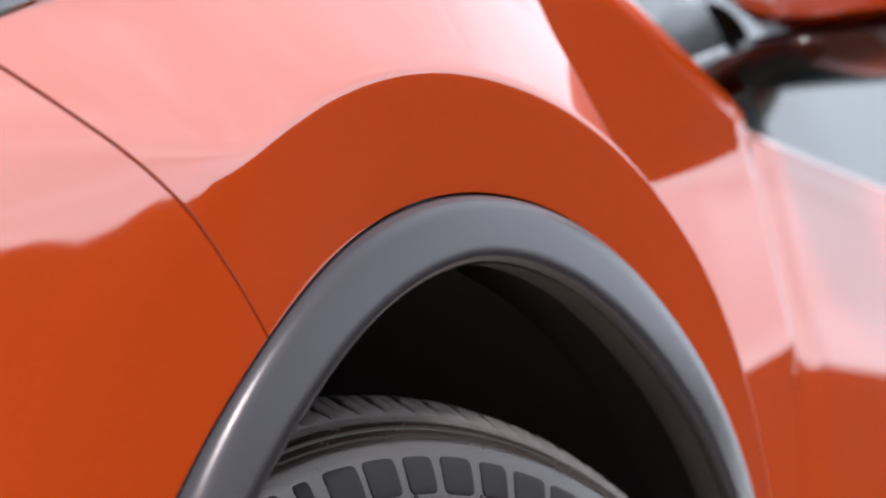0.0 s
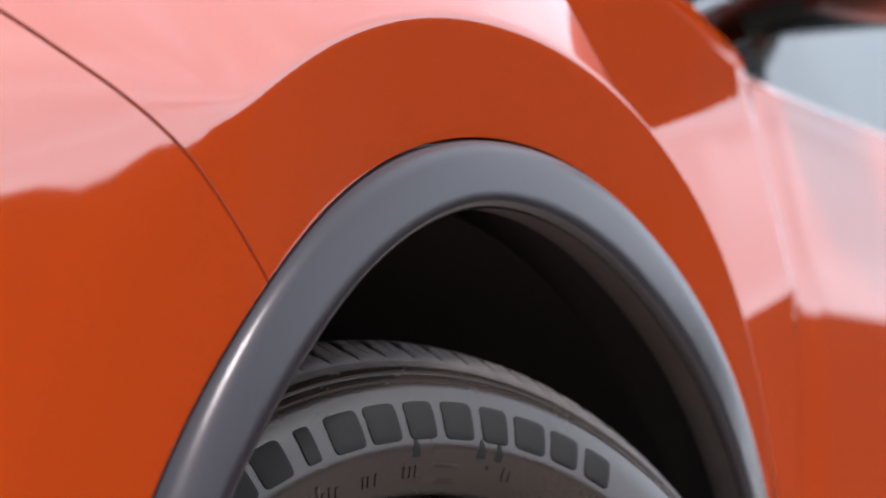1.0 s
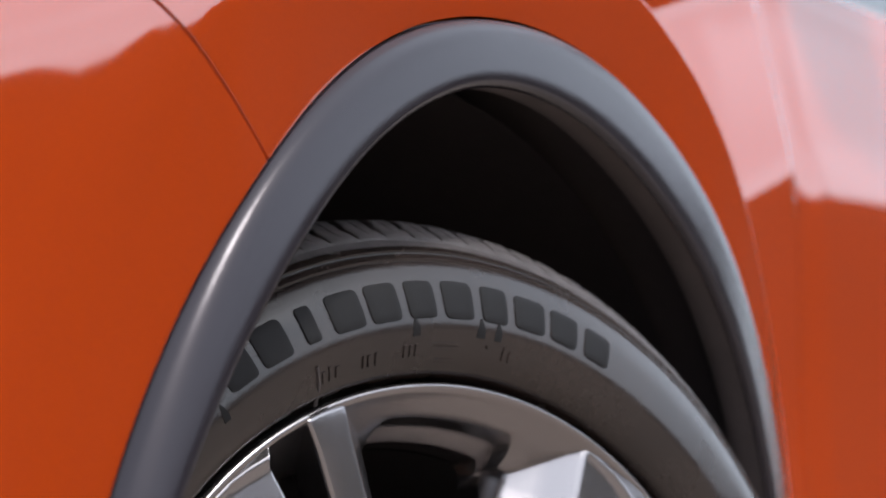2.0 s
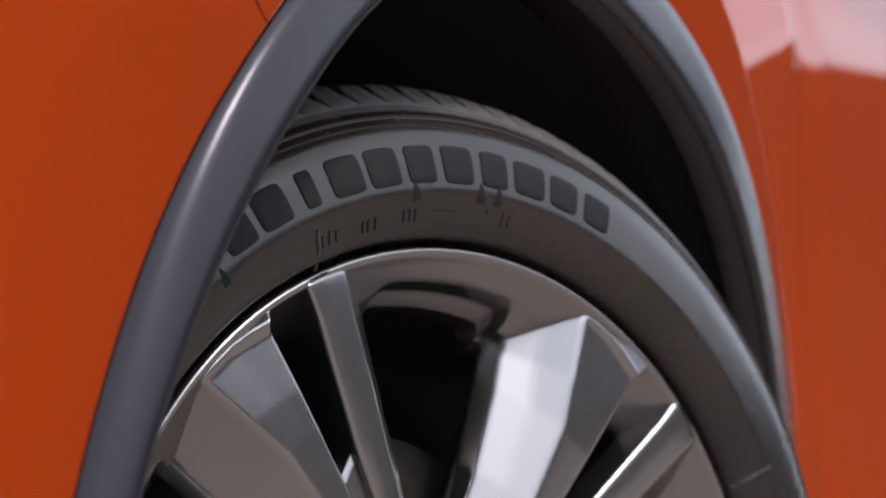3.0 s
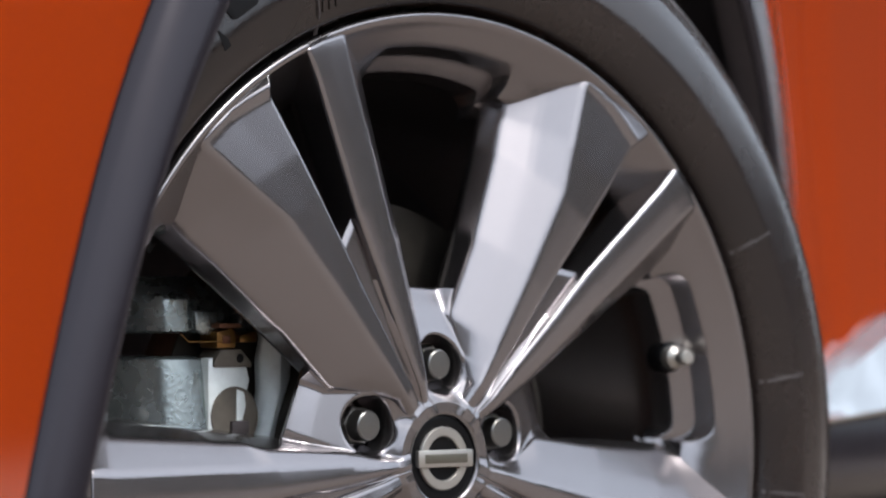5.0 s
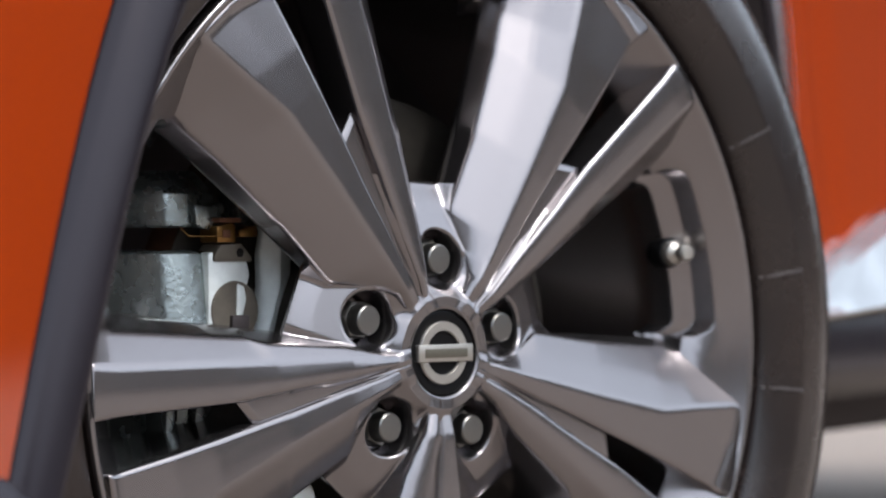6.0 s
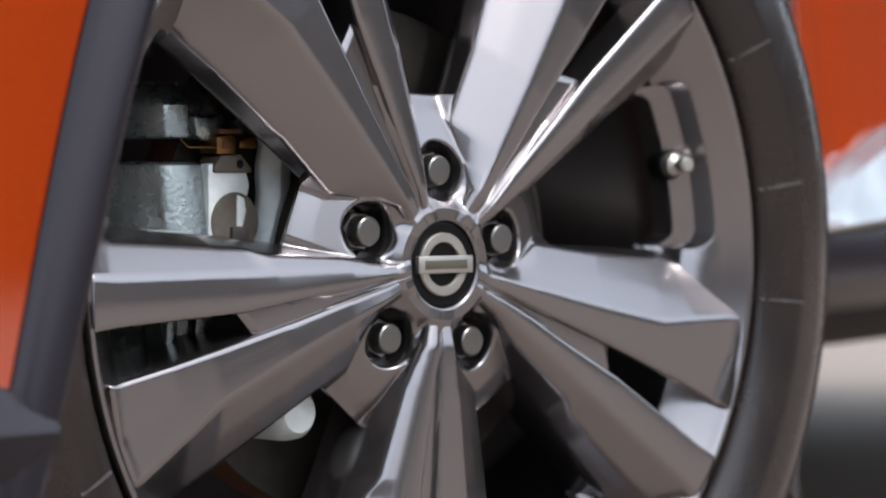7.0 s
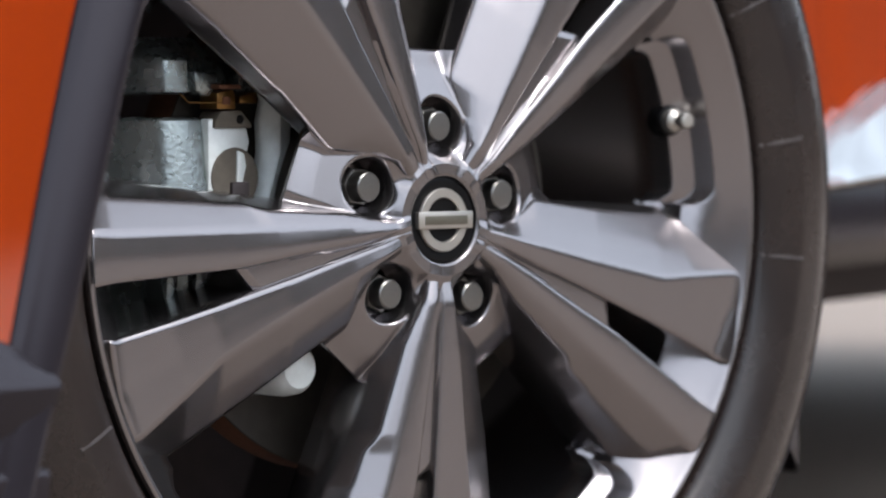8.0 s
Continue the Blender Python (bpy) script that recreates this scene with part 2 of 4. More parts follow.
def soft_min(a, b, k):
    h = max(k - abs(a - b), 0) / k
    return min(a, b) - h * h * k * 0.25


def skin(x, z):
    """Outer skin of fender and front bumper."""
    dx, dz = x, z - HUB
    r, phi = math.hypot(dx, dz), math.degrees(math.atan2(dz, dx))
    if phi < -90:
        phi += 360
    d = r - r_crease(phi)
    yc = -0.052 + taper(x)
    under = lerp(lerp(0.13, 0.062, ease(100, 132, phi)), 0.065, ease(75, 45, phi))
    slope = lerp(lerp(0.62, 0.30, ease(100, 145, phi)), 0.03, ease(143, 156, phi))
    slope = lerp(slope, 2.6, ease(76, 64, phi))       # behind the wheel the shoulder drops to the panel
    rad = lerp(lerp(0.0020, 0.0005, ease(72, 58, phi)), 0.0008, ease(112, 140, phi))
    band = yc - d * under                             # below the crease, slightly undercut
    low = 0.085
    away = sum(table(SHOULDER, phi + e) for e in (-3, 0, 3)) / 3
    soft = lerp(0.002, 0.045, ease(120, 136, phi))
    lean = 0.03 * ease(118, 126, phi)                 # near upright until the shoulder bends over
    e = 0.5 * (d - away) + 0.5 * math.sqrt((d - away) ** 2 + soft * soft) - 0.5 * (math.sqrt(away ** 2 + soft * soft) - away)
    e = lerp(d, e, ease(118, 125, phi))
    top = yc + lean * d + slope * min(e, low) + lerp(min(slope, 0.32 + 0.28 * ease(92, 74, phi)), slope, ease(76, 64, phi)) * max(0, e - low)
    m = 0.5 * (band + top) + 0.5 * math.sqrt((band - top) ** 2 + rad * rad) - rad * 0.35
    m += 0.022 * (z - 0.30) * ease(-0.25, -0.45, x) * ease(0.95, 0.62, z)
    over = max(0, z - table(RIDGE, x) + 0.006)
    return soft_min(m, base_y(x, z), 0.012 + 0.012 * ease(0.50, 0.38, x)) + 45 * over * over


def seam_phi(r):
    return 125.10 + 31.7 * (r - 0.456) + 0.4 * ease(0.54, 0.64, r)


def polar_skin(bm, lo, hi, rmax, n=90, rolled=(False, False)):
    """Skin between the rays lo(r) and hi(r), from the arch trim's edge out to rmax(phi)."""
    rows = []
    ts = [i / n for i in range(n + 1)]
    for t in ts:
        row = []
        p0 = lerp(lo(0.5), hi(0.5), t)
        for i in range(49):
            p = p0
            for _ in range(6):      # settle radius and direction on each other
                ro, rc, rm = r_outer(p) + 0.0012, r_crease(p), rmax(p)
                if i < 8:
                    r = lerp(ro, rc - 0.012, i / 8)
                elif i < 22:
                    u = (i - 15) / 7           # finer towards the crease
                    r = rc + (0.012 if u < 0 else 0.02) * math.copysign(abs(u) ** 2.2, u)
                else:
                    r = lerp(rc + 0.02, max(rm, rc + 0.03), (i - 22) / 26)
                p = lerp(lo(r), hi(r), t)
            p = radians(p)
            x, z = r * math.cos(p), HUB + r * math.sin(p)
            row.append((x, skin(x, z), z))
        rows.append(row)
    for end, at in ((rolled[0], 0), (rolled[1], -1)):
        if end:   # the panel's edge is rounded a little and turns inward at a gap
            a = radians(-0.06 if at == 0 else 0.06)
            lip = [(x * math.cos(a) - (z - HUB) * math.sin(a), y + 0.0008, HUB + x * math.sin(a) + (z - HUB) * math.cos(a)) for x, y, z in rows[at]]
            for edge in (lip, [(x, y + 0.012, z) for x, y, z in lip]):
                rows.insert(0 if at == 0 else len(rows), edge)
    # the edges at the trim and at the door turn inward too
    rows = [[(r[0][0], r[0][1] + 0.012, r[0][2])] + r + [(r[-1][0], r[-1][1] + 0.014, r[-1][2])] for r in rows]
    sheet(bm, rows)


def box_r(x0, x1, z1):
    def f(phi):
        c, s = math.cos(radians(phi)), math.sin(radians(phi))
        out = 9.0
        if c > 1e-4:
            out = min(out, x1 / c)
        if c < -1e-4:
            out = min(out, x0 / c)
        if s > 1e-4:
            out = min(out, (z1 - HUB) / s)
        if s < -1e-4:
            out = min(out, (0.12 - HUB) / s)
        return out
    return f


DOOR_X = 0.618


def fender_r(phi):
    """Out to the door's gap, or just over the ridge."""
    c, s = math.cos(radians(phi)), math.sin(radians(phi))
    r = 0.75
    for _ in range(30):
        r = 0.5 * r + 0.5 * (table(RIDGE, r * c) + 0.026 - HUB) / max(s, 0.2)
    return min(r, box_r(-0.62, DOOR_X, 2.0)(phi))


bm = bmesh.new()
polar_skin(bm, lambda r: 3.0, lambda r: seam_phi(r) - 0.14, fender_r, 150, (False, True))
part("fender", bm, PAINT, car, "glossy orange flared front fender", 40, sort=True)
bm = bmesh.new()
polar_skin(bm, lambda r: seam_phi(r) + 0.14, lambda r: 196.0, box_r(-0.95, 0.6, 0.905), 60, (True, False))
part("bumper", bm, PAINT, car, "orange front bumper corner", 40)

# front door: one skin from the gap back, with its edge turned in
bm = bmesh.new()
xs = [DOOR_X + 0.0040 + 1.1 * (i / 40) ** 1.5 for i in range(41)]
zs = [0.40 + 0.64 * i / 64 for i in range(65)]
rows = [[(xs[0], base_y(xs[0], z) + 0.016, z) for z in zs]] + [[(x, base_y(x, z) + 0.0012 - 0.003 * ease(0.63, 0.67, x), z) for z in zs] for x in xs]
sheet(bm, rows)
door = part("front_door", bm, PAINT, car, "orange front door", 40)

# grey arch trim
bm = bmesh.new()
rows, edge_rows = [], []
for k in range(161):
    phi = lerp(-22, 197, k / 160)
    ro, ri = r_outer(phi), r_inner(phi)
    c, s = math.cos(radians(phi)), math.sin(radians(phi))

    def at(r, y):
        x = r * c
        return (x, y + taper(x), HUB + r * s)
    w = ro - ri
    ys = max(-0.0535, min(skin(ro * c, HUB + ro * s) - taper(ro * c), -0.040))          # the fender's skin beside the trim
    prof = [(ro - 0.003, -0.020), (ro - 0.0003, ys + 0.006), (ro - 0.0003, ys), (ro - 0.0009, ys - 0.0016), (ro - 0.0024, lerp(ys - 0.0032, -0.0530, 0.25)), (ro - 0.0048, lerp(ys - 0.0042, -0.0545, 0.6)), (ro - 0.0085, lerp(ys - 0.0047, -0.0552, 0.85)),
            (ro - 0.35 * w, -0.0567), (ro - 0.7 * w, -0.0590),
            (ri + 0.005, -0.0605), (ri + 0.0015, -0.0590), (ri, -0.0555), (ri + 0.003, -0.0545)]
    rows.append([at(r, y) for r, y in prof])
    edge_rows.append([at(r, y) for r, y in ((ri + 0.0006, -0.0548), (ri + 0.0008, -0.0460), (ri + 0.0012, -0.0365), (ri + 0.0030, -0.0340), (ri + 0.030, -0.0330))])
sheet(bm, rows)
trim = part("arch_trim", bm, CLAD, car, "satin grey wheel arch trim", 50)
bm = bmesh.new()
sheet(bm, edge_rows)
part("trim_return", bm, RETURN, trim, "dusty brown-grey inner edge", 50)

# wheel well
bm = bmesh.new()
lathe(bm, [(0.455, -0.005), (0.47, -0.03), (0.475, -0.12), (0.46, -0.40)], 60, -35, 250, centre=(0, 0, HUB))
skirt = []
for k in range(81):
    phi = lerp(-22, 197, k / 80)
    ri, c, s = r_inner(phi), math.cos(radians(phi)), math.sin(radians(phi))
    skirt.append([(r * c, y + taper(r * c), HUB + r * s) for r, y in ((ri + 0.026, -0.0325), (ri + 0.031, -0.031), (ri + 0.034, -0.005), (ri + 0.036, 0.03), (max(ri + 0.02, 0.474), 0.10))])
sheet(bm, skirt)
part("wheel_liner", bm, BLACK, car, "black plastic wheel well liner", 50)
# the well's brighter depth is put into this panel's lighter colour
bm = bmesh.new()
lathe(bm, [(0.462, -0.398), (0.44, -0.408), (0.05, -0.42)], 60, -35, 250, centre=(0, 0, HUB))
part("inner_panel", bm, LINER, car, "dark panel deep in the wheel well, brightened by its colour", 50)

# sill
bm = bmesh.new()
rows = [[(x, y, z) for y, z in ((0.01, 0.405), (-0.022, 0.395), (-0.028, 0.380), (-0.039, 0.346), (-0.036, 0.338), (-0.012, 0.318), (0.06, 0.312), (0.3, 0.29))] for x in (0.50, 0.62, 0.9, 1.8)]
sheet(bm, rows)
part("sill_trim", bm, CLAD, car, "grey sill trim", 40)

# bright strip along the door's foot, rising towards the tail
bm = bmesh.new()
rows = []
for i in range(21):
    x = lerp(0.46, 1.7, i / 20)
    z0 = 0.381 + 0.05 * max(0, x - 0.52)
    z1 = min(0.395 + 0.32 * (x - 0.52), z0 + 0.075)
    z1 = max(z1, z0 + 0.003)
    rows.append([(x, y, z) for y, z in ((-0.010, z0 - 0.002), (-0.038, z0), (-0.040, z0 + 0.003), (-0.030, lerp(z0, z1, 0.5)), (-0.019, z1 - 0.001), (0.005, z1 + 0.002))])
sheet(bm, rows)
part("door_strip", bm, CHROME, car, "bright chrome strip at the foot of the door", 40)

# lower corner trim of the bumper, ahead of the wheel: an upper face that leans out, a lower one that turns under, then a lip
for x0, x1, n, say in ((-0.437, -0.4835, 6, ""), (-0.4855, -0.95, 12, "dark grey lower bumper trim")):
    bm = bmesh.new()
    rows = []
    for i in range(n + 1):
        x = lerp(x0, x1, i / n)
        y0 = -0.051 + nose(x)
        high = lerp(0.317, 0.338, min(1, (-0.437 - x) / 0.063))
        skew = 0.016 if x0 > -0.44 and i == n else 0.016 if x0 < -0.44 and i == 0 else 0.0     # the joint between the two pieces slants
        rows.append([(x - skew * max(0, z - 0.302) / 0.034, y0 + dy, z) for dy, z in ((0.03, high + 0.004), (0.003, high + 0.002), (-0.001, high - 0.001), (-0.0115, 0.3055), (-0.0125, 0.3025), (-0.0115, 0.2995), (0.0005, 0.2690), (0.0030, 0.2660), (0.0030, 0.2630),
                                                                                          (-0.0040, 0.2610), (-0.0055, 0.2580), (-0.0010, 0.2200), (0.012, 0.206), (0.08, 0.195))])
    rows.insert(0, [(x + 0.004, y + 0.05, z) for x, y, z in rows[0]])
    sheet(bm, rows)
    part("corner_trim", bm, CLAD, car, say, 25)

# hood, windscreen, side window, pillar
bm = bmesh.new()
rows = []
for i in range(33):
    x = lerp(-0.78, 0.60, i / 32)
    z0 = table(RIDGE, x) + 0.024 - 0.5 * max(0, -0.60 - x)
    y0 = skin(max(x, -0.60), z0 if x > -0.60 else table(RIDGE, -0.6) + 0.024) + 0.002 + 0.8 * max(0, -0.60 - x)
    rows.append([(x - 0.10 * math.sin(math.pi * j / 20), lerp(y0, 1.83 - y0, j / 20), z0 + 0.055 * math.sin(math.pi * j / 20) ** 0.6) for j in range(21)])
sheet(bm, rows)
part("hood", bm, PAINT, car, "orange hood", 40)
bm = bmesh.new()
sheet(bm, [[(0.66, 0.235, 1.075), (0.46, 0.6, 1.10), (0.40, 0.95, 1.11), (0.66, 1.66, 1.075)], [(1.08, 0.31, 1.30), (0.93, 0.6, 1.33), (0.88, 0.95, 1.34), (1.08, 1.58, 1.30)], [(1.50, 0.40, 1.50), (1.40, 0.6, 1.53), (1.36, 0.95, 1.54), (1.50, 1.5, 1.50)]])
part("windscreen", bm, GLASS, car, "dark glass windscreen", 60)
bm = bmesh.new()
sheet(bm, [[(x, lerp(0.086, 0.30, t), lerp(1.034, 1.48, t)) for t in (0, 0.33, 0.66, 1)] for x in (0.70, 1.0, 1.4, 1.72)])
part("side_window", bm, GLASS, door, "dark glass side window", 60)
bm = bmesh.new()
secs = []
for x, y, z in ((1.14, 0.235, 1.17), (1.20, 0.25, 1.21), (1.40, 0.30, 1.33), (1.66, 0.37, 1.47)):
    secs.append([(x, y - 0.03, z - 0.03), (x + 0.05, y - 0.035, z - 0.02), (x + 0.03, y + 0.03, z + 0.012), (x - 0.02, y + 0.03, z + 0.012)])
loft(bm, secs)
bevel(bm, 0.008, 2)
part("roof_pillar", bm, GLOSS_BLACK, car, "black pillar beside the windscreen")

# door mirror
mirror = empty("door_mirror", pose(0.74, 0.0, 1.148), car)
bm = bmesh.new()
bmesh.ops.create_uvsphere(bm, u_segments=36, v_segments=20, radius=1.0)
for v in bm.verts:
    x, y, z = v.co
    v.co = (0.085 * math.copysign(abs(x) ** 0.8, x), 0.145 * math.copysign(abs(y) ** 0.8, y) + 0.02 * x, max(0.088 * math.copysign(abs(z) ** 0.75, z), -0.026 + 0.05 * abs(y) ** 3))
part("mirror_cap", bm, PAINT, mirror, "orange mirror cap", 40)
bm = bmesh.new()
secs = []
for y, w, z0, z1 in ((-0.140, 0.02, -0.014, 0.006), (-0.09, 0.065, -0.050, -0.019), (0.0, 0.08, -0.060, -0.021), (0.08, 0.075, -0.058, -0.020), (0.13, 0.05, -0.060, -0.020), (0.17, 0.03, -0.075, -0.026), (0.24, 0.03, -0.10, -0.048)):
    secs.append([(w * math.cos(radians(30 * i)) + 0.01, y, lerp(z0, z1, 0.5 + 0.5 * math.sin(radians(30 * i)))) for i in range(12)])
loft(bm, secs)
part("mirror_base", bm, GLOSS_BLACK, mirror, "gloss black mirror base and stalk", 40)

# headlamp, of which the lower rear edge shows above the bumper
bm = bmesh.new()
rows = []
for i in range(25):
    x = lerp(-0.352, -0.66, i / 24)
    z0 = 0.9055 + 0.47 * (x + 0.41)
    z1 = z0 + 0.055 * ease(-0.352, -0.46, x) + 0.001
    rows.append([(x, skin(x, lerp(z0, z1, f)) + dy, lerp(z0, z1, f)) for f, dy in ((0, 0.004), (0.0, -0.002), (0.06, -0.0045), (0.4, -0.006), (0.8, -0.005), (1.0, 0.004))])
sheet(bm, rows)
part("headlamp", bm, LAMP, car, "dark clear headlamp", 40)

# lower grille and the rest of the nose
bm = bmesh.new()
rows = []
for j in range(25):
    y = lerp(0.30, 1.53, j / 24)
    bow = 0.16 * (1 - ((y - 0.915) / 0.62) ** 2)
    rows.append([(-0.62 - bow + dx, y, z) for dx, z in ((0.16, 0.95), (0.05, 0.90), (0.01, 0.80), (0.0, 0.66), (0.0, 0.45), (0.02, 0.30), (0.10, 0.22))])
sheet(bm, rows)
part("grille", bm, BLACK, car, "black grille between the headlamps", 40)

# plain body that closes the car behind the visible panels; its unseen tail is lengthened to stretch the ground shadow
bm = bmesh.new()
block(bm, 0.52, 3.7, 0.10, 1.72, 0.275, 0.62, 0.02)
block(bm, -0.62, 0.54, 0.47, 1.35, 0.24, 1.03, 0.08)
part("underbody", bm, BLACK, car)
bm = bmesh.new()
secs = []
for x, y0, y1, z0, z1 in ((0.56, 0.13, 1.70, 0.55, 1.02), (1.7, 0.10, 1.73, 0.45, 1.05), (2.9, 0.11, 1.72, 0.45, 1.08), (3.65, 0.16, 1.67, 0.42, 1.05), (3.95, 0.30, 1.53, 0.45, 0.95)):
    secs.append([(x, y0 + 0.05, z0), (x, y0, z0 + 0.1), (x, y0, z1 - 0.12), (x, y0 + 0.1, z1), (x, y1 - 0.1, z1), (x, y1, z1 - 0.12), (x, y1, z0 + 0.1), (x, y1 - 0.05, z0)])
loft(bm, secs)
part("body_shell", bm, PAINT, car, "", 50)
bm = bmesh.new()
secs = []
for x, y0, z1 in ((0.75, 0.24, 1.07), (1.5, 0.40, 1.49), (2.2, 0.41, 1.56), (3.0, 0.43, 1.50), (3.6, 0.35, 1.06)):
    secs.append([(x, y0 - 0.16 * (z1 - 1.0), 1.0), (x, y0, z1 - 0.04), (x, y0 + 0.08, z1), (x, 1.83 - y0 - 0.08, z1), (x, 1.83 - y0, z1 - 0.04), (x, 1.83 - y0 + 0.16 * (z1 - 1.0), 1.0)])
loft(bm, secs)
part("cabin", bm, GLOSS_BLACK, car, "", 50)

# ---------------------------------------------------------------- front wheel
wheel = empty("front_wheel", pose(0, 0, HUB, 0, 0, STEER), car)
tagged(wheel, "silver-grey five double-spoke alloy wheel")

WALL = [(0.2720, 0.0100), (0.2790, 0.0170), (0.290, 0.0212), (0.301, 0.0243), (0.3045, 0.0249), (0.308, 0.0243), (0.3240, 0.0206), (0.3295, 0.0186), (0.3350, 0.0158), (0.3400, 0.0128), (0.345, 0.0098)]


def wall_n(r):
    for (r0, n0), (r1, n1) in zip(WALL, WALL[1:]):
        if r <= r1:
            return lerp(n0, n1, (r - r0) / (r1 - r0))
    return WALL[-1][1]


bm = bmesh.new()
prof = [(0.258, -0.012), (0.2705, -0.010), (0.2725, -0.002), (0.2748, 0.0100), (0.2765, 0.0142), (0.2790, 0.0170), (0.290, 0.0212), (0.301, 0.0243), (0.3045, 0.0249), (0.308, 0.0243), (0.3240, 0.0206), (0.3295, 0.0186), (0.3350, 0.0158), (0.3400, 0.0128), (0.3436, 0.0108), (0.3446, 0.0094), (0.3454, 0.0096), (0.3460, 0.0098), (0.3490, 0.0072), (0.3496, 0.0058), (0.3506, 0.0056), (0.3515, 0.0060),
        (0.3535, 0.0030), (0.3550, 0.000), (0.3550, -0.004), (0.3590, -0.012), (0.3630, -0.020)]
lathe(bm, prof, 160)
prof = [(0.3630, -0.020), (0.366, -0.045), (0.3665, -0.053), (0.3675, -0.095), (0.366, -0.165), (0.357, -0.19), (0.31, -0.21), (0.25, -0.20)]
lathe(bm, prof, 160)
bmesh.ops.remove_doubles(bm, verts=bm.verts, dist=1e-5)
part("tyre", bm, RUBBER, wheel, "dark grey rubber tyre", 40)

# rim: a rounded lip, then one cone all round that runs in to the spokes' gaps
CONE = 0.93


def cone_n(r):
    return 0.0090 - CONE * (0.2630 - r)


bm = bmesh.new()
lathe(bm, [(0.2670, -0.006), (0.2704, 0.003), (0.2711, 0.0085), (0.2706, 0.0117), (0.2696, 0.0129), (0.2684, 0.0133), (0.2668, 0.0127), (0.2652, 0.0115), (0.2638, 0.0100), (0.2625, cone_n(0.2625)), (0.2600, cone_n(0.2600)), (0.2560, cone_n(0.2560))], 180)
rim = part("rim", bm, SILVER, wheel, "", 50)
bm = bmesh.new()
lathe(bm, [(0.2325, -0.044), (0.2300, -0.0600), (0.2230, -0.18)], 120)
part("rim_barrel", bm, SILVER, wheel, "", 50)

PAIR = 50.7     # direction of the first pair of spokes


def pocket(t, base, half, corner):
    """Edge of a pocket, t from -1 to 1: an arc at radius base, rounded ends, then straight in; gives r and degrees."""
    q = abs(t)
    if q <= 0.7:
        s, r = q / 0.7 * (half - corner), base
    elif q <= 0.9:
        a = radians(90 * (q - 0.7) / 0.2)
        s, r = half - corner + corner * math.sin(a), base - corner + corner * math.cos(a)
    else:
        s, r = half, base - corner - 0.035 * (q - 0.9)
    return r, math.copysign(math.degrees(s / base), t)


# the cone's inner part, with one stepped pocket in each wide gap
tmp = bmesh.new()
rows = [[] for _ in range(13)]
for k in range(-50, 51):
    t = k / 50
    (top, u0), (foot, u1), (ledge, u2), (well, u3) = pocket(t, 0.2503, 0.0600, 0.0130), pocket(t, 0.2462, 0.0578, 0.0120), pocket(t, 0.2362, 0.0540, 0.0110), pocket(t, 0.2320, 0.0520, 0.0100)
    wide = 21.0 * t if abs(t) > 0.7 else lerp(u0, 21.0 * t, abs(t) / 0.7)
    low = cone_n(top)
    for row, (r, u, n) in zip(rows, ((0.2560, wide, cone_n(0.2560)), (lerp(0.2560, top + 0.0012, 0.5), lerp(wide, u0, 0.5), cone_n(lerp(0.2560, top + 0.0012, 0.5))), (top + 0.0012, u0 * 1.012, cone_n(top + 0.0012)), (top + 0.0003, u0 * 1.003, low - 0.0001), (top - 0.0005, u0 * 0.996, low - 0.0014),
                                   (foot + 0.0010, lerp(u1, u0, 0.12), low - 0.0150), (foot, u1, low - 0.0165), (foot - 0.0012, u1 * 0.992, low - 0.0175), (lerp(foot, ledge, 0.5), lerp(u1, u2, 0.5), low - 0.0208), (ledge + 0.0010, lerp(u2, u1, 0.1), low - 0.0240), (ledge, u2, low - 0.0250), (ledge - 0.0005, lerp(u2, u3, 0.2), low - 0.0264), (well, u3, -0.0480))):
        row.append((r * math.sin(radians(-u)), -n, r * math.cos(radians(u))))
for side, at in ((-1, 0), (1, len(rows[0]))):          # beside the pocket the cone runs on under the spokes
    for i, row in enumerate(rows):
        r, u, n = ((0.2560, 24.0, cone_n(0.2560)), (0.2450, 22.0, cone_n(0.2450)))[i] if i < 2 else (0.2330 - 0.0002 * i, 19.5, cone_n(0.2330) - 0.0008 * (i - 2))
        row.insert(at, (r * math.sin(radians(-side * u)), -n, r * math.cos(radians(u))))
sheet(tmp, rows)
gap_mesh = mesh_of("rim_gap", tmp, SILVER, 50)
# and its plain end between the two spokes of a pair
tmp = bmesh.new()
rows = []
for r, n in ((0.2560, cone_n(0.2560)), (0.2460, cone_n(0.2460)), (0.2360, cone_n(0.2360)), (0.2345, cone_n(0.2345) - 0.0006), (0.2335, -0.0205), (0.2300, -0.041)):
    rows.append([(r * math.sin(radians(-u)), -n, r * math.cos(radians(u))) for u in [24.01 + 23.98 * k / 40 for k in range(41)]])
sheet(tmp, rows)
end_mesh = mesh_of("gap_end", tmp, SILVER, 50)
for k in range(5):
    for me, nm in ((gap_mesh, "rim_gap"), (end_mesh, "gap_end")):
        ob = new(nm, me)
        ob.parent = rim
        ob.matrix_basis = pose(0, 0, 0, 0, 90 - PAIR - 36 - 72 * k, 0)


def spoke_point(rho, tau, n, turn=0.0):
    a = radians(PAIR + turn)
    return (rho * math.cos(a) - tau * math.sin(a), -n, rho * math.sin(a) + tau * math.cos(a))


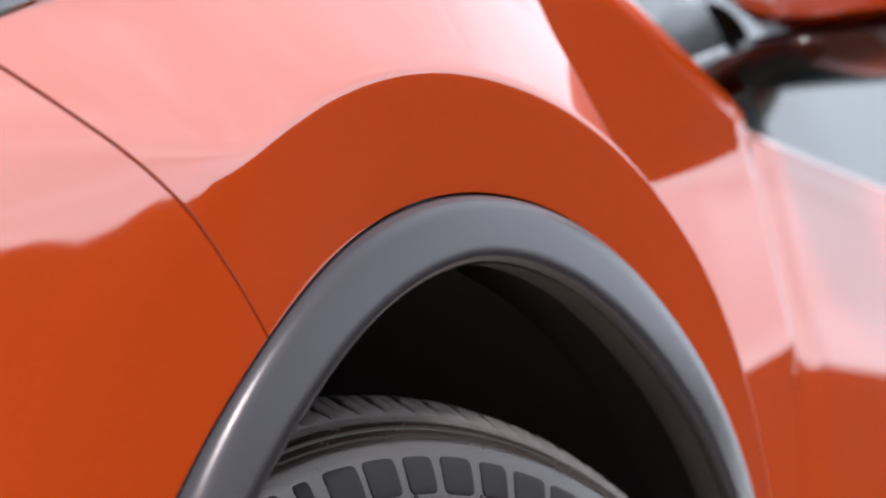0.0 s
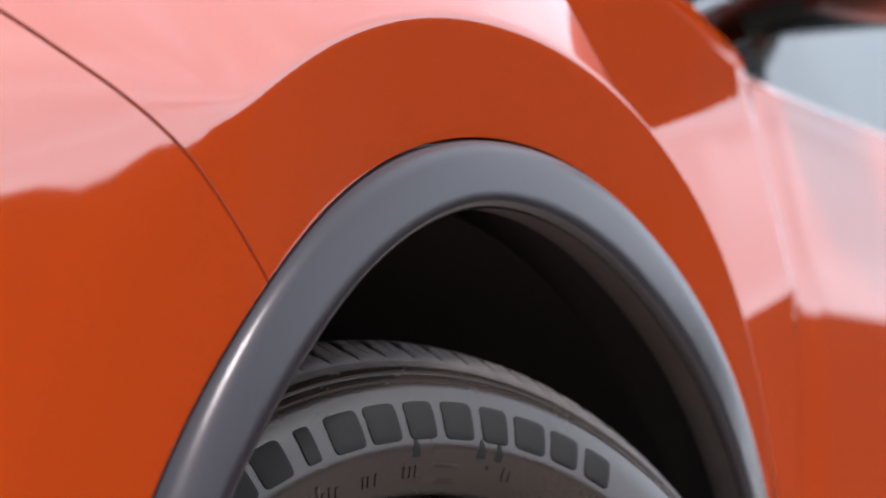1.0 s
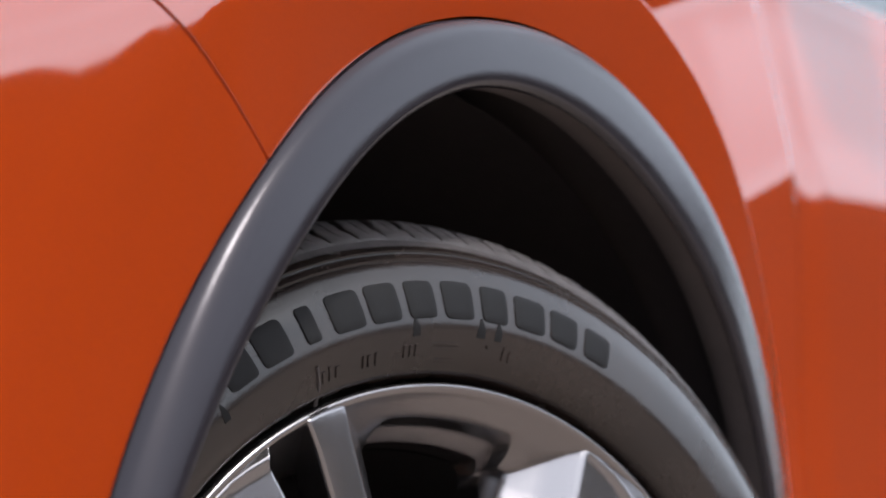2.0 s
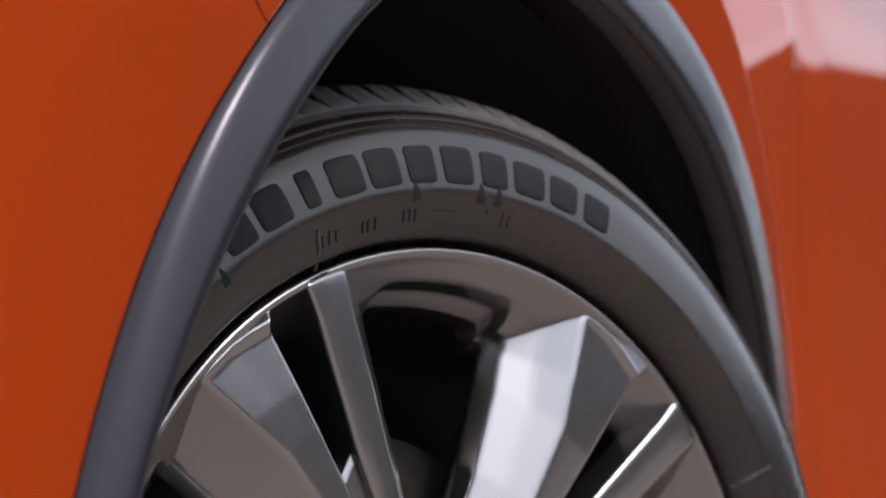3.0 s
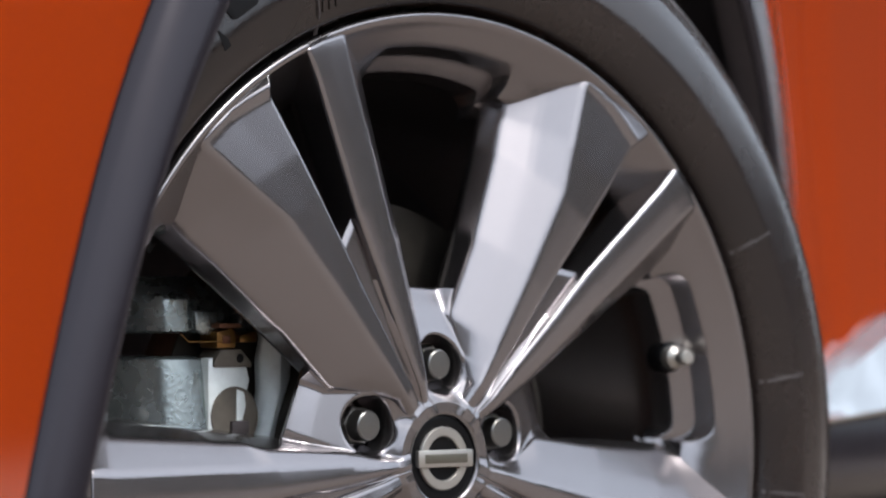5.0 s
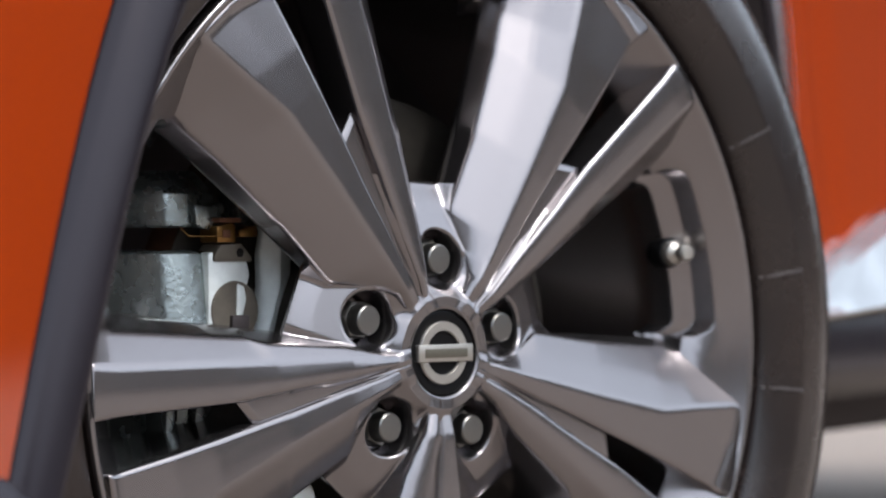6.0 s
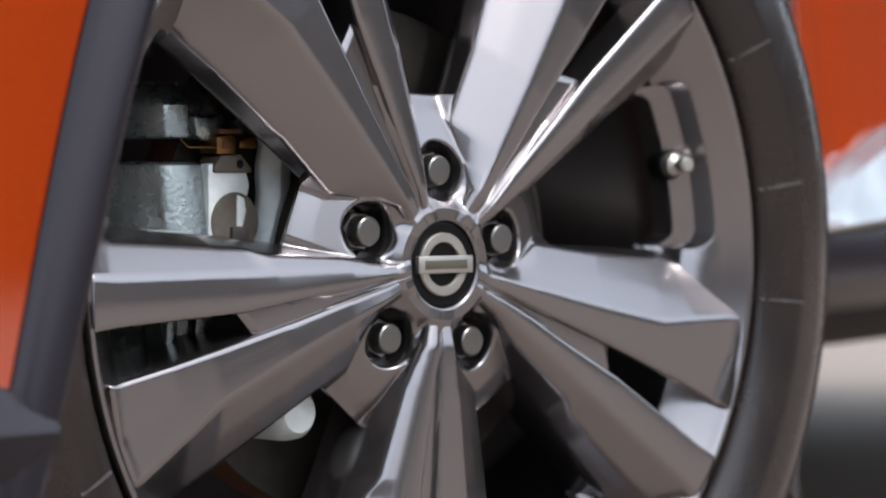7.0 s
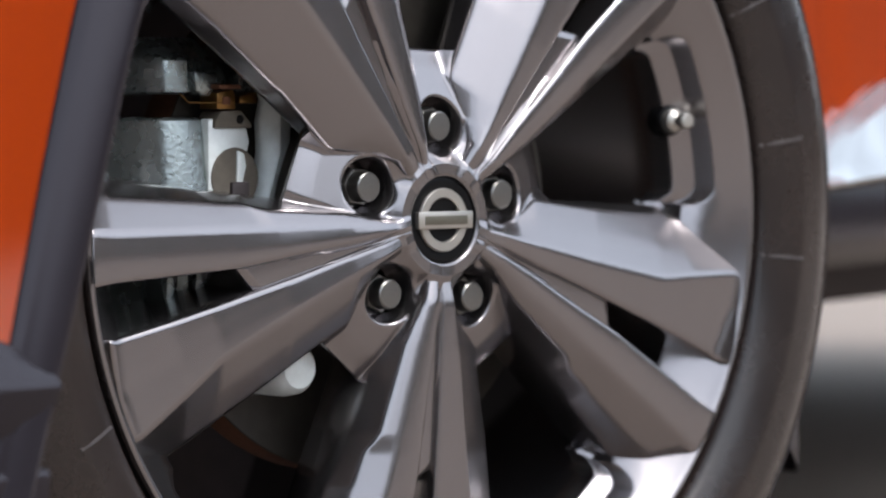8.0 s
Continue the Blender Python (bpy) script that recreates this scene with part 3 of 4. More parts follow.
def fillet(line, size, steps):
    """The line with its inner corners rounded off."""
    out = [line[0]]
    for a, b, c in zip(line, line[1:], line[2:]):
        p, q = b + (a - b) * min(0.4, size / max((a - b).length, 1e-6)), b + (c - b) * min(0.4, size / max((c - b).length, 1e-6))
        for i in range(steps + 1):
            f = i / steps
            out.append(p * (1 - f) ** 2 + b * (2 * f * (1 - f)) + q * f * f)
    return out + [line[-1]]


def spoke(stations, back, cut, flare):
    """Loft over stations of crest points (rho, tau, n) from the left edge to the right one; cut: how far the left wall goes down, flare: how far it spreads."""
    tmp = bmesh.new()
    secs = []
    for st in stations:
        (r0, t0, n0), (r2, t2, n2) = st[0], st[-1]
        out = lerp(-0.001, flare, ease(0.10, 0.15, r0))
        pts = [(r0, t0 + out - 0.021, back), (r0, t0 + out, n0 - cut)] + list(st)
        pts += [(r2, t2 - 0.003, back)]
        secs.append(fillet([Vector(spoke_point(*p)) for p in pts], 0.0038, 4))
    loft(tmp, list(zip(*[fillet(line, 0.0030, 3) for line in zip(*secs)])))
    return tmp


def rooted(stations):
    """Near the cap a spoke sinks into the hub."""
    root = tuple((0.029, t, n) for _, t, n in stations[0])
    return [tuple((r, t, n - 0.20 * max(0, 0.050 - r)) for r, t, n in st) for st in [root] + list(stations)]


def crest(rho, *points):
    return tuple((rho, t, n) for t, n in points)


WIDE = [crest(0.036, (0.0100, 0.0080), (0.0085, 0.0098), (0.0062, 0.0115), (0.0030, 0.0112), (-0.0005, 0.0108)),
        crest(0.050, (0.0125, 0.0040), (0.0108, 0.0085), (0.0080, 0.0122), (0.0040, 0.0115), (-0.0005, 0.0108)),
        crest(0.062, (0.0240, -0.0015), (0.0170, 0.0058), (0.0094, 0.0126), (0.0044, 0.0118), (-0.0006, 0.0110)),
        crest(0.078, (0.0430, -0.0060), (0.0275, 0.0038), (0.0115, 0.0128), (0.0054, 0.01205), (-0.0007, 0.0113)),
        crest(0.130, (0.0555, -0.0070), (0.0375, 0.0034), (0.0193, 0.0130), (0.0092, 0.0123), (-0.0009, 0.0116)),
        crest(0.187, (0.0712, -0.0138), (0.0505, 0.0001), (0.0290, 0.0130), (0.0138, 0.0124), (-0.0015, 0.0118)),
        ((0.208, 0.0778, -0.0187), (0.2130, 0.0605, -0.0038), (0.2165, 0.0415, 0.0120), (0.2165, 0.0198, 0.0115), (0.216, -0.0020, 0.0110)),
        ((0.226, 0.0825, -0.0230), (0.2410, 0.0695, -0.0065), (0.2530, 0.0560, 0.0100), (0.2565, 0.0290, 0.0084), (0.2530, -0.0030, 0.0082)),
        ((0.238, 0.0870, -0.0290), (0.2500, 0.0715, -0.0110), (0.2620, 0.0575, 0.0098), (0.2670, 0.0300, 0.0126), (0.2665, -0.0060, 0.0126))]
THIN = [crest(0.036, (-0.0025, 0.0112), (-0.0045, 0.0120), (-0.0085, 0.0108), (-0.0100, 0.0085), (-0.0110, 0.0050)),
        crest(0.050, (-0.0040, 0.0118), (-0.0075, 0.0125), (-0.0125, 0.0110), (-0.0145, 0.0080), (-0.0155, 0.0020)),
        crest(0.062, (-0.0051, 0.0120), (-0.0094, 0.0127), (-0.0155, 0.0113), (-0.0205, 0.0075), (-0.0226, -0.0056)),
        crest(0.072, (-0.0060, 0.0122), (-0.0110, 0.0128), (-0.0180, 0.0115), (-0.0246, 0.0070), (-0.0285, -0.0120)),
        crest(0.132, (-0.0131, 0.0132), (-0.0218, 0.0136), (-0.0333, 0.0125), (-0.0436, 0.0066), (-0.0522, -0.0161)),      # the flank steps out here
        crest(0.142, (-0.0143, 0.0133), (-0.0236, 0.0138), (-0.0360, 0.0127), (-0.0504, 0.0005), (-0.0562, -0.0168)),
        crest(0.1607, (-0.0165, 0.0136), (-0.0270, 0.0140), (-0.0407, 0.0130), (-0.0560, -0.0005), (-0.0635, -0.0180)),
        ((0.2480, -0.0336, 0.0138), (0.2470, -0.0472, 0.0140), (0.2440, -0.0622, 0.0132), (0.2320, -0.0790, -0.0040), (0.2230, -0.0880, -0.0200)),
        ((0.2600, -0.0350, 0.0136), (0.2580, -0.0494, 0.0138), (0.2530, -0.0655, 0.0130), (0.2410, -0.0820, -0.0080), (0.2330, -0.0915, -0.0240)),
        ((0.2672, -0.0358, 0.0131), (0.2650, -0.0504, 0.0133), (0.2600, -0.0680, 0.0124), (0.2470, -0.0835, -0.0120), (0.2390, -0.0930, -0.0280))]
wide_mesh = mesh_of("wide_spoke", spoke(rooted(WIDE), -0.050, 0.016, 0.008), SILVER, 80)
thin_mesh = mesh_of("thin_spoke", spoke(rooted(THIN), -0.045, 0.030, -0.001), SILVER, 80)

# web between the two spokes of a pair, which ends in a step
tmp = bmesh.new()
secs = []
for rho, t0, t1, n in ((0.056, 0.001, -0.008, 0.0070), (0.060, 0.001, -0.008, 0.0076), (0.146, 0.001, -0.016, 0.0076), (0.1515, 0.001, -0.0175, 0.0058)):
    skew = 0.010 if rho > 0.1 else 0
    secs.append([spoke_point(*p) for p in ((rho, t0, -0.035), (rho, t0, n), (rho + skew, t1, n), (rho + skew, t1, -0.035))])
loft(tmp, secs)
bevel(tmp, 0.0012, 2, 20)
web_mesh = mesh_of("spoke_web", tmp, SILVER, 80)
for k in range(5):
    for me, nm in ((wide_mesh, "wide_spoke"), (thin_mesh, "thin_spoke"), (web_mesh, "spoke_web")):
        ob = new(nm, me)
        ob.parent = wheel
        ob.matrix_basis = pose(0, 0, 0, 0, -72 * k, 0)
        flat = ob.modifiers.new("flat_facets", "WEIGHTED_NORMAL")
        flat.weight = 50

# hub: one skin that flows from the cap into the spokes, with five pockets
LUG = 86.66


def soft_max(a, b, k):
    return -soft_min(-a, -b, k)


def across(stations, rho, tau):
    """Height of a spoke's crest at rho, tau; it falls off steeply beside it."""
    for lo, hi in zip(stations, stations[1:]):
        if rho <= hi[0][0] or hi is stations[5]:
            break
    f = min(max((rho - lo[0][0]) / (hi[0][0] - lo[0][0]), 0), 1)
    pts = sorted((lerp(p[1], q[1], f), lerp(p[2], q[2], f)) for p, q in zip(lo, hi))
    if tau < pts[0][0]:
        return pts[0][1] - 2.2 * (pts[0][0] - tau)
    if tau > pts[-1][0]:
        return pts[-1][1] - 1.2 * (tau - pts[-1][0])
    return table(pts, tau)


def face_n(x, z, seat_n):
    r = math.hypot(x, z)
    k = lerp(0.0070, 0.0022, ease(0.040, 0.070, r))
    n = soft_max(0.0085 - 1.1 * max(0, r - 0.0345), seat_n, 0.006)
    for i in (0, 1, -1):
        a = radians(PAIR + 72 * i + (72 if math.atan2(z, x) > radians(LUG) else 0))
        rho, tau = x * math.cos(a) + z * math.sin(a), -x * math.sin(a) + z * math.cos(a)
        if rho > 0.02:
            fall = 0.20 * max(0, 0.050 - rho)
            n = soft_max(n, across(WIDE, rho, tau) - fall, k)
            n = soft_max(n, across(THIN, rho, tau) - fall, k)
    return n - 0.0013 * ease(0.035, 0.042, r) - 0.0020 * ease(0.090, 0.104, r)


bm = bmesh.new()
lathe(bm, [(0.0263, -0.03), (0.0263, 0.0060), (0.0266, 0.0078), (0.0273, 0.0086), (0.0282, 0.0089)], 90)
lathe(bm, [(0.03, -0.025), (0.078, -0.025)], 90)
part("hub", bm, SILVER, wheel, "", 60)

seat = bmesh.new()
ca, sa = math.cos(radians(LUG)), math.sin(radians(LUG))
LUG_R = 0.05715


def hub_at(u, v, n):      # u outward along the lug's ray, v across it
    return (u * ca - v * sa, -n, u * sa + v * ca)


STEPS = [(0.0170, 0.0230), (0.0170, 0.0040), (0.0174, 0.0022), (0.0181, 0.0009), (0.0190, 0.0002)]
FAR = [(i / 44) ** 1.1 for i in range(45)]
rows = [[] for _ in range(len(STEPS) + len(FAR))]
for i in range(300):
    th = radians(1.2 * i)
    du, dv = math.cos(th), math.sin(th)
    # distance from the lug's centre to the cell's edge: the cap's ring, the two side rays, the outer line
    far = 0.2
    for nu, nv, c in ((1, 0, 0.1045), (-0.5878, 0.8090, 0.0), (-0.5878, -0.8090, 0.0)):
        den = nu * du + nv * dv
        if den > 1e-5:
            far = min(far, (c - nu * LUG_R) / den)
    disc = (LUG_R * du) ** 2 - LUG_R ** 2 + 0.0280 ** 2
    if disc > 0 and du < 0:
        far = min(far, -LUG_R * du - math.sqrt(disc))
    for j, (q, down) in enumerate(STEPS + [(lerp(0.0200, far, f), 0.0) for f in FAR]):
        u, v = LUG_R + q * du, q * dv
        x, _, z = hub_at(u, v, 0)
        flat = 0.0030 - 0.42 * max(0, u - 0.0625) - 0.35 * max(0, abs(v) - 0.020)
        n = face_n(x, z, flat)
        if j < 5:
            n = min(n, flat + 0.006) - down
        else:
            n = lerp(min(n, flat + 0.006), n, ease(0.0195, 0.024, q))
        rows[j].append(hub_at(u, v, n))
sheet(seat, rows, close_u=True)
# the plateau's outer wall
sheet(seat, [[hub_at(0.1045, v, -0.0162) for v in (-0.03, -0.02, 0, 0.02, 0.03)], [hub_at(0.1050, v, -0.0182) for v in (-0.03, -0.02, 0, 0.02, 0.03)],
           [hub_at(0.099, v, -0.026) for v in (-0.03, -0.02, 0, 0.02, 0.03)]])
seat_mesh = mesh_of("lug_seat", seat, SILVER, 60)
for k in range(5):
    ob = new("lug_seat", seat_mesh)
    ob.parent = wheel
    ob.matrix_basis = pose(0, 0, 0, 0, -72 * k, 0)
tmp = bmesh.new()
hexes = [[(r * math.cos(radians(60 * i + 11)), -n, r * math.sin(radians(60 * i + 11))) for i in range(6)] for r, n in ((0.0126, -0.023), (0.0126, -0.0115), (0.0116, -0.0098))]
loft(tmp, hexes)
lathe(tmp, [(0.0100, -0.0110), (0.0094, -0.0085), (0.0093, -0.002), (0.0088, -0.0004), (0.0080, 0.0003), (0.0001, 0.0006)], 32)
nut_mesh = mesh_of("lug_nut", tmp, NUT, 18)
for k in range(5):
    a = radians(LUG + 72 * k)
    ob = new("lug_nut", nut_mesh)
    ob.parent = wheel
    ob.matrix_basis = pose(0.05715 * math.cos(a), 0, 0.05715 * math.sin(a), 0, 17 * k, 0)

bm = bmesh.new()
lathe(bm, [(0.0262, -0.006), (0.0262, 0.0052), (0.0257, 0.0062), (0.0245, 0.0066), (0.0215, 0.0060), (0.0001, 0.0060)], 64)
part("centre_cap", bm, CAP, wheel, "gloss black centre cap")
bm = bmesh.new()
lathe(bm, [(0.0194, 0.0058), (0.0193, 0.0074), (0.0187, 0.0082), (0.0140, 0.0082), (0.0134, 0.0074), (0.0133, 0.0058)], 64)
part("emblem_ring", bm, BADGE, wheel, "satin silver emblem ring")
bm = bmesh.new()
block(bm, -0.0222, 0.0222, -0.0100, -0.0058, -0.0053, 0.0053, 0.0009)
part("emblem_bar", bm, BADGE, wheel, "satin silver emblem bar")
bm = bmesh.new()
block(bm, -0.0172, 0.0172, -0.0103, -0.0090, -0.0028, 0.0028, 0.0003)
part("emblem_inlay", bm, INLAY, wheel, "dark olive-grey inlay on the emblem bar")

va = 14.6
bm = bmesh.new()
lathe(bm, [(0.0001, 0.0215), (0.0040, 0.0213), (0.0052, 0.0198), (0.0055, 0.0170), (0.0052, 0.0140), (0.0038, 0.0125), (0.0034, 0.0100), (0.0050, 0.0088), (0.0072, 0.0072), (0.0080, 0.0045), (0.0080, 0.0010), (0.0070, -0.0010), (0.0070, -0.010)], 28)
bm.transform(pose(0.2365 * math.cos(radians(va)), 0.024, 0.2365 * math.sin(radians(va)), 0, 0, -12))
vm = mesh_of("valve_stem", bm, BADGE)
ob = new("valve_stem", vm)
ob.parent = wheel
bm = bmesh.new()
lathe(bm, [(0.0070, 0.0015), (0.0092, 0.0010), (0.0102, -0.0010), (0.0104, -0.0060), (0.0104, -0.012)], 28)
bm.transform(pose(0.2365 * math.cos(radians(va)), 0.024, 0.2365 * math.sin(radians(va)), 0, 0, -12))
part("valve_grommet", bm, CAP, ob, "black rubber grommet")

# tread blocks round the shoulder, parted by short curved slits, each with a finer cut across it
tmp = bmesh.new()
top = ((0.3540, 0.0015), (0.3558, -0.0010), (0.3585, -0.0040), (0.3592, -0.0047), (0.3598, -0.0052), (0.3630, -0.0080), (0.3662, -0.0118), (0.3685, -0.0152), (0.3694, -0.0162), (0.3735, -0.0300), (0.3748, -0.0460), (0.3756, -0.0750), (0.3752, -0.1150))
rows = []
for e, drop in ((-1.0, 0.008), (-1.0, 0.0009), (-0.9, 0.0), (-0.06, 0.0), (-0.03, 0.0016), (0.03, 0.0016), (0.06, 0.0), (0.9, 0.0), (1.0, 0.0009), (1.0, 0.008)):
    row = []
    for i, (r, n) in enumerate(top):
        lean = 0.9 * ease(-0.004, -0.016, n) - 1.6 * ease(-0.014, -0.046, n)
        deep = drop * (1.0 if i > 4 else 0.35 if i == 4 else 0.0)
        if abs(e) < 0.05 and not 5 < i < 10:
            deep = 0.0
        a = radians(90 + e * (1.80 if n > -0.006 else lerp(1.66, 1.40, ease(-0.006, -0.012, n))) + lean)
        dip = deep + (0.0011 if i == 3 else 0.0)
        row.append(((r - dip) * math.cos(a), -n, (r - dip) * math.sin(a)))
    rows.append(row)
sheet(tmp, rows)
block_mesh = mesh_of("tread_block", tmp, TREAD, 30)
for k in range(100):
    ob = new("tread_block", block_mesh)
    ob.parent = wheel
    ob.matrix_basis = pose(0, 0, 0, 0, 3.6 * k, 0)

# thin ribs and small marks moulded into the tyre wall
# the ribs' highlights are put into their paler rubber
for a, r0, r1 in ((9, 0.276, 0.306), (-6, 0.276, 0.306), (27.5, 0.276, 0.306), (203, 0.280, 0.308), (158, 0.272, 0.30), (112.5, 0.272, 0.296)):
    tmp = bmesh.new()
    sheet(tmp, [[(r * math.cos(radians(a + e)), -wall_n(r) - h, r * math.sin(radians(a + e))) for r in (r0, (r0 + r1) / 2, r1)] for e, h in ((-0.26, -0.0002), (-0.12, 0.0013), (0.12, 0.0013), (0.26, -0.0002))])
    part("moulded_rib", tmp, TREAD, wheel)
TICKS = ((111.6, 0.2845, 0.22, 0.0065), (110.6, 0.2845, 0.16, 0.0080), (109.4, 0.2850, 0.30, 0.0060), (105.2, 0.2850, 0.16, 0.0065), (104.3, 0.2850, 0.24, 0.0065), (103.2, 0.2850, 0.16, 0.0070), (98.7, 0.2865, 0.18, 0.0070),
         (97.8, 0.2865, 0.14, 0.0066), (96.9, 0.2865, 0.18, 0.0070), (92.2, 0.2925, 1.5, 0.0014), (92.0, 0.2830, 1.4, 0.0012), (82.9, 0.2880, 0.16, 0.0080), (81.9, 0.2880, 0.14, 0.0060), (85.6, 0.2930, 0.18, 0.0018))
for a, r0, half, high in TICKS:
    tmp = bmesh.new()
    sheet(tmp, [[(r * math.cos(radians(a + e * half)), -wall_n(r) - h * (abs(e) < 1.2), r * math.sin(radians(a + e * half))) for e in (-1.3, -1, 0, 1, 1.3)] for r, h in ((r0 - 0.0004, -0.0002), (r0, 0.0009), (r0 + high, 0.0009), (r0 + high + 0.0004, -0.0002))])
    part("moulded_mark", tmp, RUBBER, wheel)

# slightly raised dark wedges on the wall's crease: the shade of small dents as colour
for a, w in ((97.0, 0.7), (87.0, 0.75), (84.3, 0.65), (127.0, 0.6)):
    tmp = bmesh.new()
    sheet(tmp, [[(r * math.cos(radians(a + e * w * q)), -wall_n(r) - 0.0007 * (abs(e) < 1) + 0.0002, r * math.sin(radians(a + e * w * q))) for e in (-1, -0.8, 0.8, 1)] for r, q in ((0.2985, 1.0), (0.3035, 0.95), (0.3085, 0.35), (0.3105, 0.1))])
    part("moulded_mark", tmp, LETTER, wheel)

# raised plain marks on the tyre wall: plain rounded blocks
def on_wall(a, r, h):
    return (r * math.cos(radians(a)), -wall_n(r) - h, r * math.sin(radians(a)))


def rounded(a, r, half, high, h, square=0.30, steps=28):
    """A rounded outline on the tyre wall: centre a (degrees) and r, half its width in degrees and half its height in metres."""
    loop = []
    for i in range(steps):
        c, q = math.cos(math.tau * i / steps), math.sin(math.tau * i / steps)
        loop.append(on_wall(a - half * math.copysign(abs(c) ** square, c), r + high * math.copysign(abs(q) ** square, q), h))
    return loop


MARKS = ((2.2, 0.0118), (2.25, 0.0118), (1.05, 0.0112), (2.3, 0.0118), (2.2, 0.0118), (2.0, 0.0116), (2.15, 0.0118), (1.9, 0.0114), (2.3, 0.0108), (2.1, 0.0104), (2.0, 0.0104))
for k, (half, high) in enumerate(MARKS):
    tmp = bmesh.new()
    a = 122.6 - 5.4 * k
    vs = sheet(tmp, [rounded(a, 0.3205, half, high, -0.0004), rounded(a, 0.3205, half * 0.99, high * 0.985, 0.0007), rounded(a, 0.3205, half * 0.93, high * 0.93, 0.0010), rounded(a, 0.3205, half * 0.5, high * 0.5, 0.0010)], close_u=True)
    tmp.faces.new(vs[-1])
    part("raised_mark", tmp, LETTER, wheel)

# ---------------------------------------------------------------- brake behind the wheel
brake = empty("brake", pose(0, 0, HUB, 0, 0, STEER), car)
bm = bmesh.new()
lathe(bm, [(0.0001, -0.040), (0.078, -0.040), (0.084, -0.044), (0.086, -0.070), (0.090, -0.072), (0.159, -0.072), (0.1595, -0.073)], 96)
part("disc", bm, DISC, brake, "dull iron brake disc")
bm = bmesh.new()
lathe(bm, [(0.1595, -0.073), (0.1600, -0.098), (0.090, -0.099)], 96)
part("disc_edge", bm, RUST, brake, "rust-brown disc edge")


def plate(outline, y0, y1, width=0.0015):
    """A flat piece with bevelled edges: outline (x, z), from depth y0 to y1."""
    tmp = bmesh.new()
    loft(tmp, [[(x, y, z) for x, z in outline] for y in (y0, y1)])
    bevel(tmp, width, 2, 20)
    return tmp


bm = bmesh.new()
rows = []
for k, z in enumerate((-0.090, -0.086, -0.020, 0.050, 0.0605, 0.0620, 0.0625)):
    inset = (0.006, 0.0, 0.0, 0.0, 0.0004, 0.002, 0.005)[k]
    prof = ((-0.2150, 0.150), (-0.2080, 0.122), (-0.1900, 0.088), (-0.1770, 0.0660), (-0.1690, 0.0545), (-0.1640, 0.0500), (-0.1570, 0.0480), (-0.1425, 0.0468), (-0.1395, 0.0480), (-0.1200, 0.0500), (-0.1120, 0.060), (-0.1080, 0.120))
    rows.append([(x + (inset if x < -0.16 else -inset), y + inset + 0.12 * (z - 0.03), z) for x, y in prof])
loft(bm, rows)
caliper = part("caliper", bm, CAST, brake, "grey cast metal brake caliper", 35)
part("caliper_pad_end", plate(((-0.1398, 0.0615), (-0.1150, 0.0615), (-0.1105, 0.0570), (-0.1078, 0.0480), (-0.1125, 0.0330), (-0.1150, 0.0100), (-0.1398, 0.0100)), 0.0452, 0.075, 0.002), ZINC, caliper, "smooth pale machined end")
bm = bmesh.new()
lathe(bm, [(0.0001, -0.0446), (0.0172, -0.0446), (0.0180, -0.0452), (0.0182, -0.06)], 40, centre=(-0.1200, 0.0, 0.0265))
part("piston_boss", bm, PAD, caliper, "round beige-grey recess in the caliper")
part("piston_edge", plate(((-0.1190, 0.0430), (-0.1135, 0.0410), (-0.1120, 0.0330), (-0.1150, 0.0230), (-0.1195, 0.0180)), 0.0436, 0.060, 0.001), ZINC, caliper)
part("slide_end", plate(((-0.1240, 0.0240), (-0.1108, 0.0240), (-0.1108, 0.0160), (-0.1240, 0.0160)), 0.0420, 0.060, 0.001), BLACK, caliper, "dark square slide end")
bracket = part("bracket", plate(((-0.1365, 0.0600), (-0.1315, 0.0662), (-0.1165, 0.0668), (-0.1085, 0.0585), (-0.1085, 0.0560), (-0.1365, 0.0560)), 0.0430, 0.062, 0.001), PAD, brake, "beige bracket with a bolt hole")
# a black disc on the bracket stands in for the dark inside its hole
bm = bmesh.new()
lathe(bm, [(0.0001, -0.0428), (0.0026, -0.0428), (0.0030, -0.0432)], 20, centre=(-0.1175, 0.0, 0.0612))
part("hole_shade", bm, CAP, bracket)
# upper end of the caliper, in two steps
bm = bmesh.new()
rows = []
for k, z in enumerate((0.0760, 0.0775, 0.0960, 0.1000, 0.110)):
    lift = (0.003, 0.0, 0.001, 0.006, 0.02)[k]
    rows.append([(x, y + lift, z) for x, y in ((-0.205, 0.13), (-0.185, 0.100), (-0.172, 0.072), (-0.1640, 0.0575), (-0.1600, 0.0550), (-0.1480, 0.0540), (-0.1465, 0.0560), (-0.1250, 0.0590), (-0.118, 0.070), (-0.115, 0.13))])
loft(bm, rows)
part("caliper_finger", bm, CAST, brake, "", 35)
part("finger_step", plate(((-0.1470, 0.0900), (-0.1330, 0.0885), (-0.1270, 0.0915), (-0.1240, 0.0890), (-0.1240, 0.0790), (-0.1320, 0.0750), (-0.1400, 0.0750), (-0.1460, 0.0780)), 0.0490, 0.075, 0.002), CAST, brake)
part("finger_step", plate(((-0.1130, 0.0960), (-0.1010, 0.0920), (-0.0990, 0.0780), (-0.1090, 0.0780)), 0.0540, 0.075, 0.002), CAST, brake)
bm = bmesh.new()
secs = []
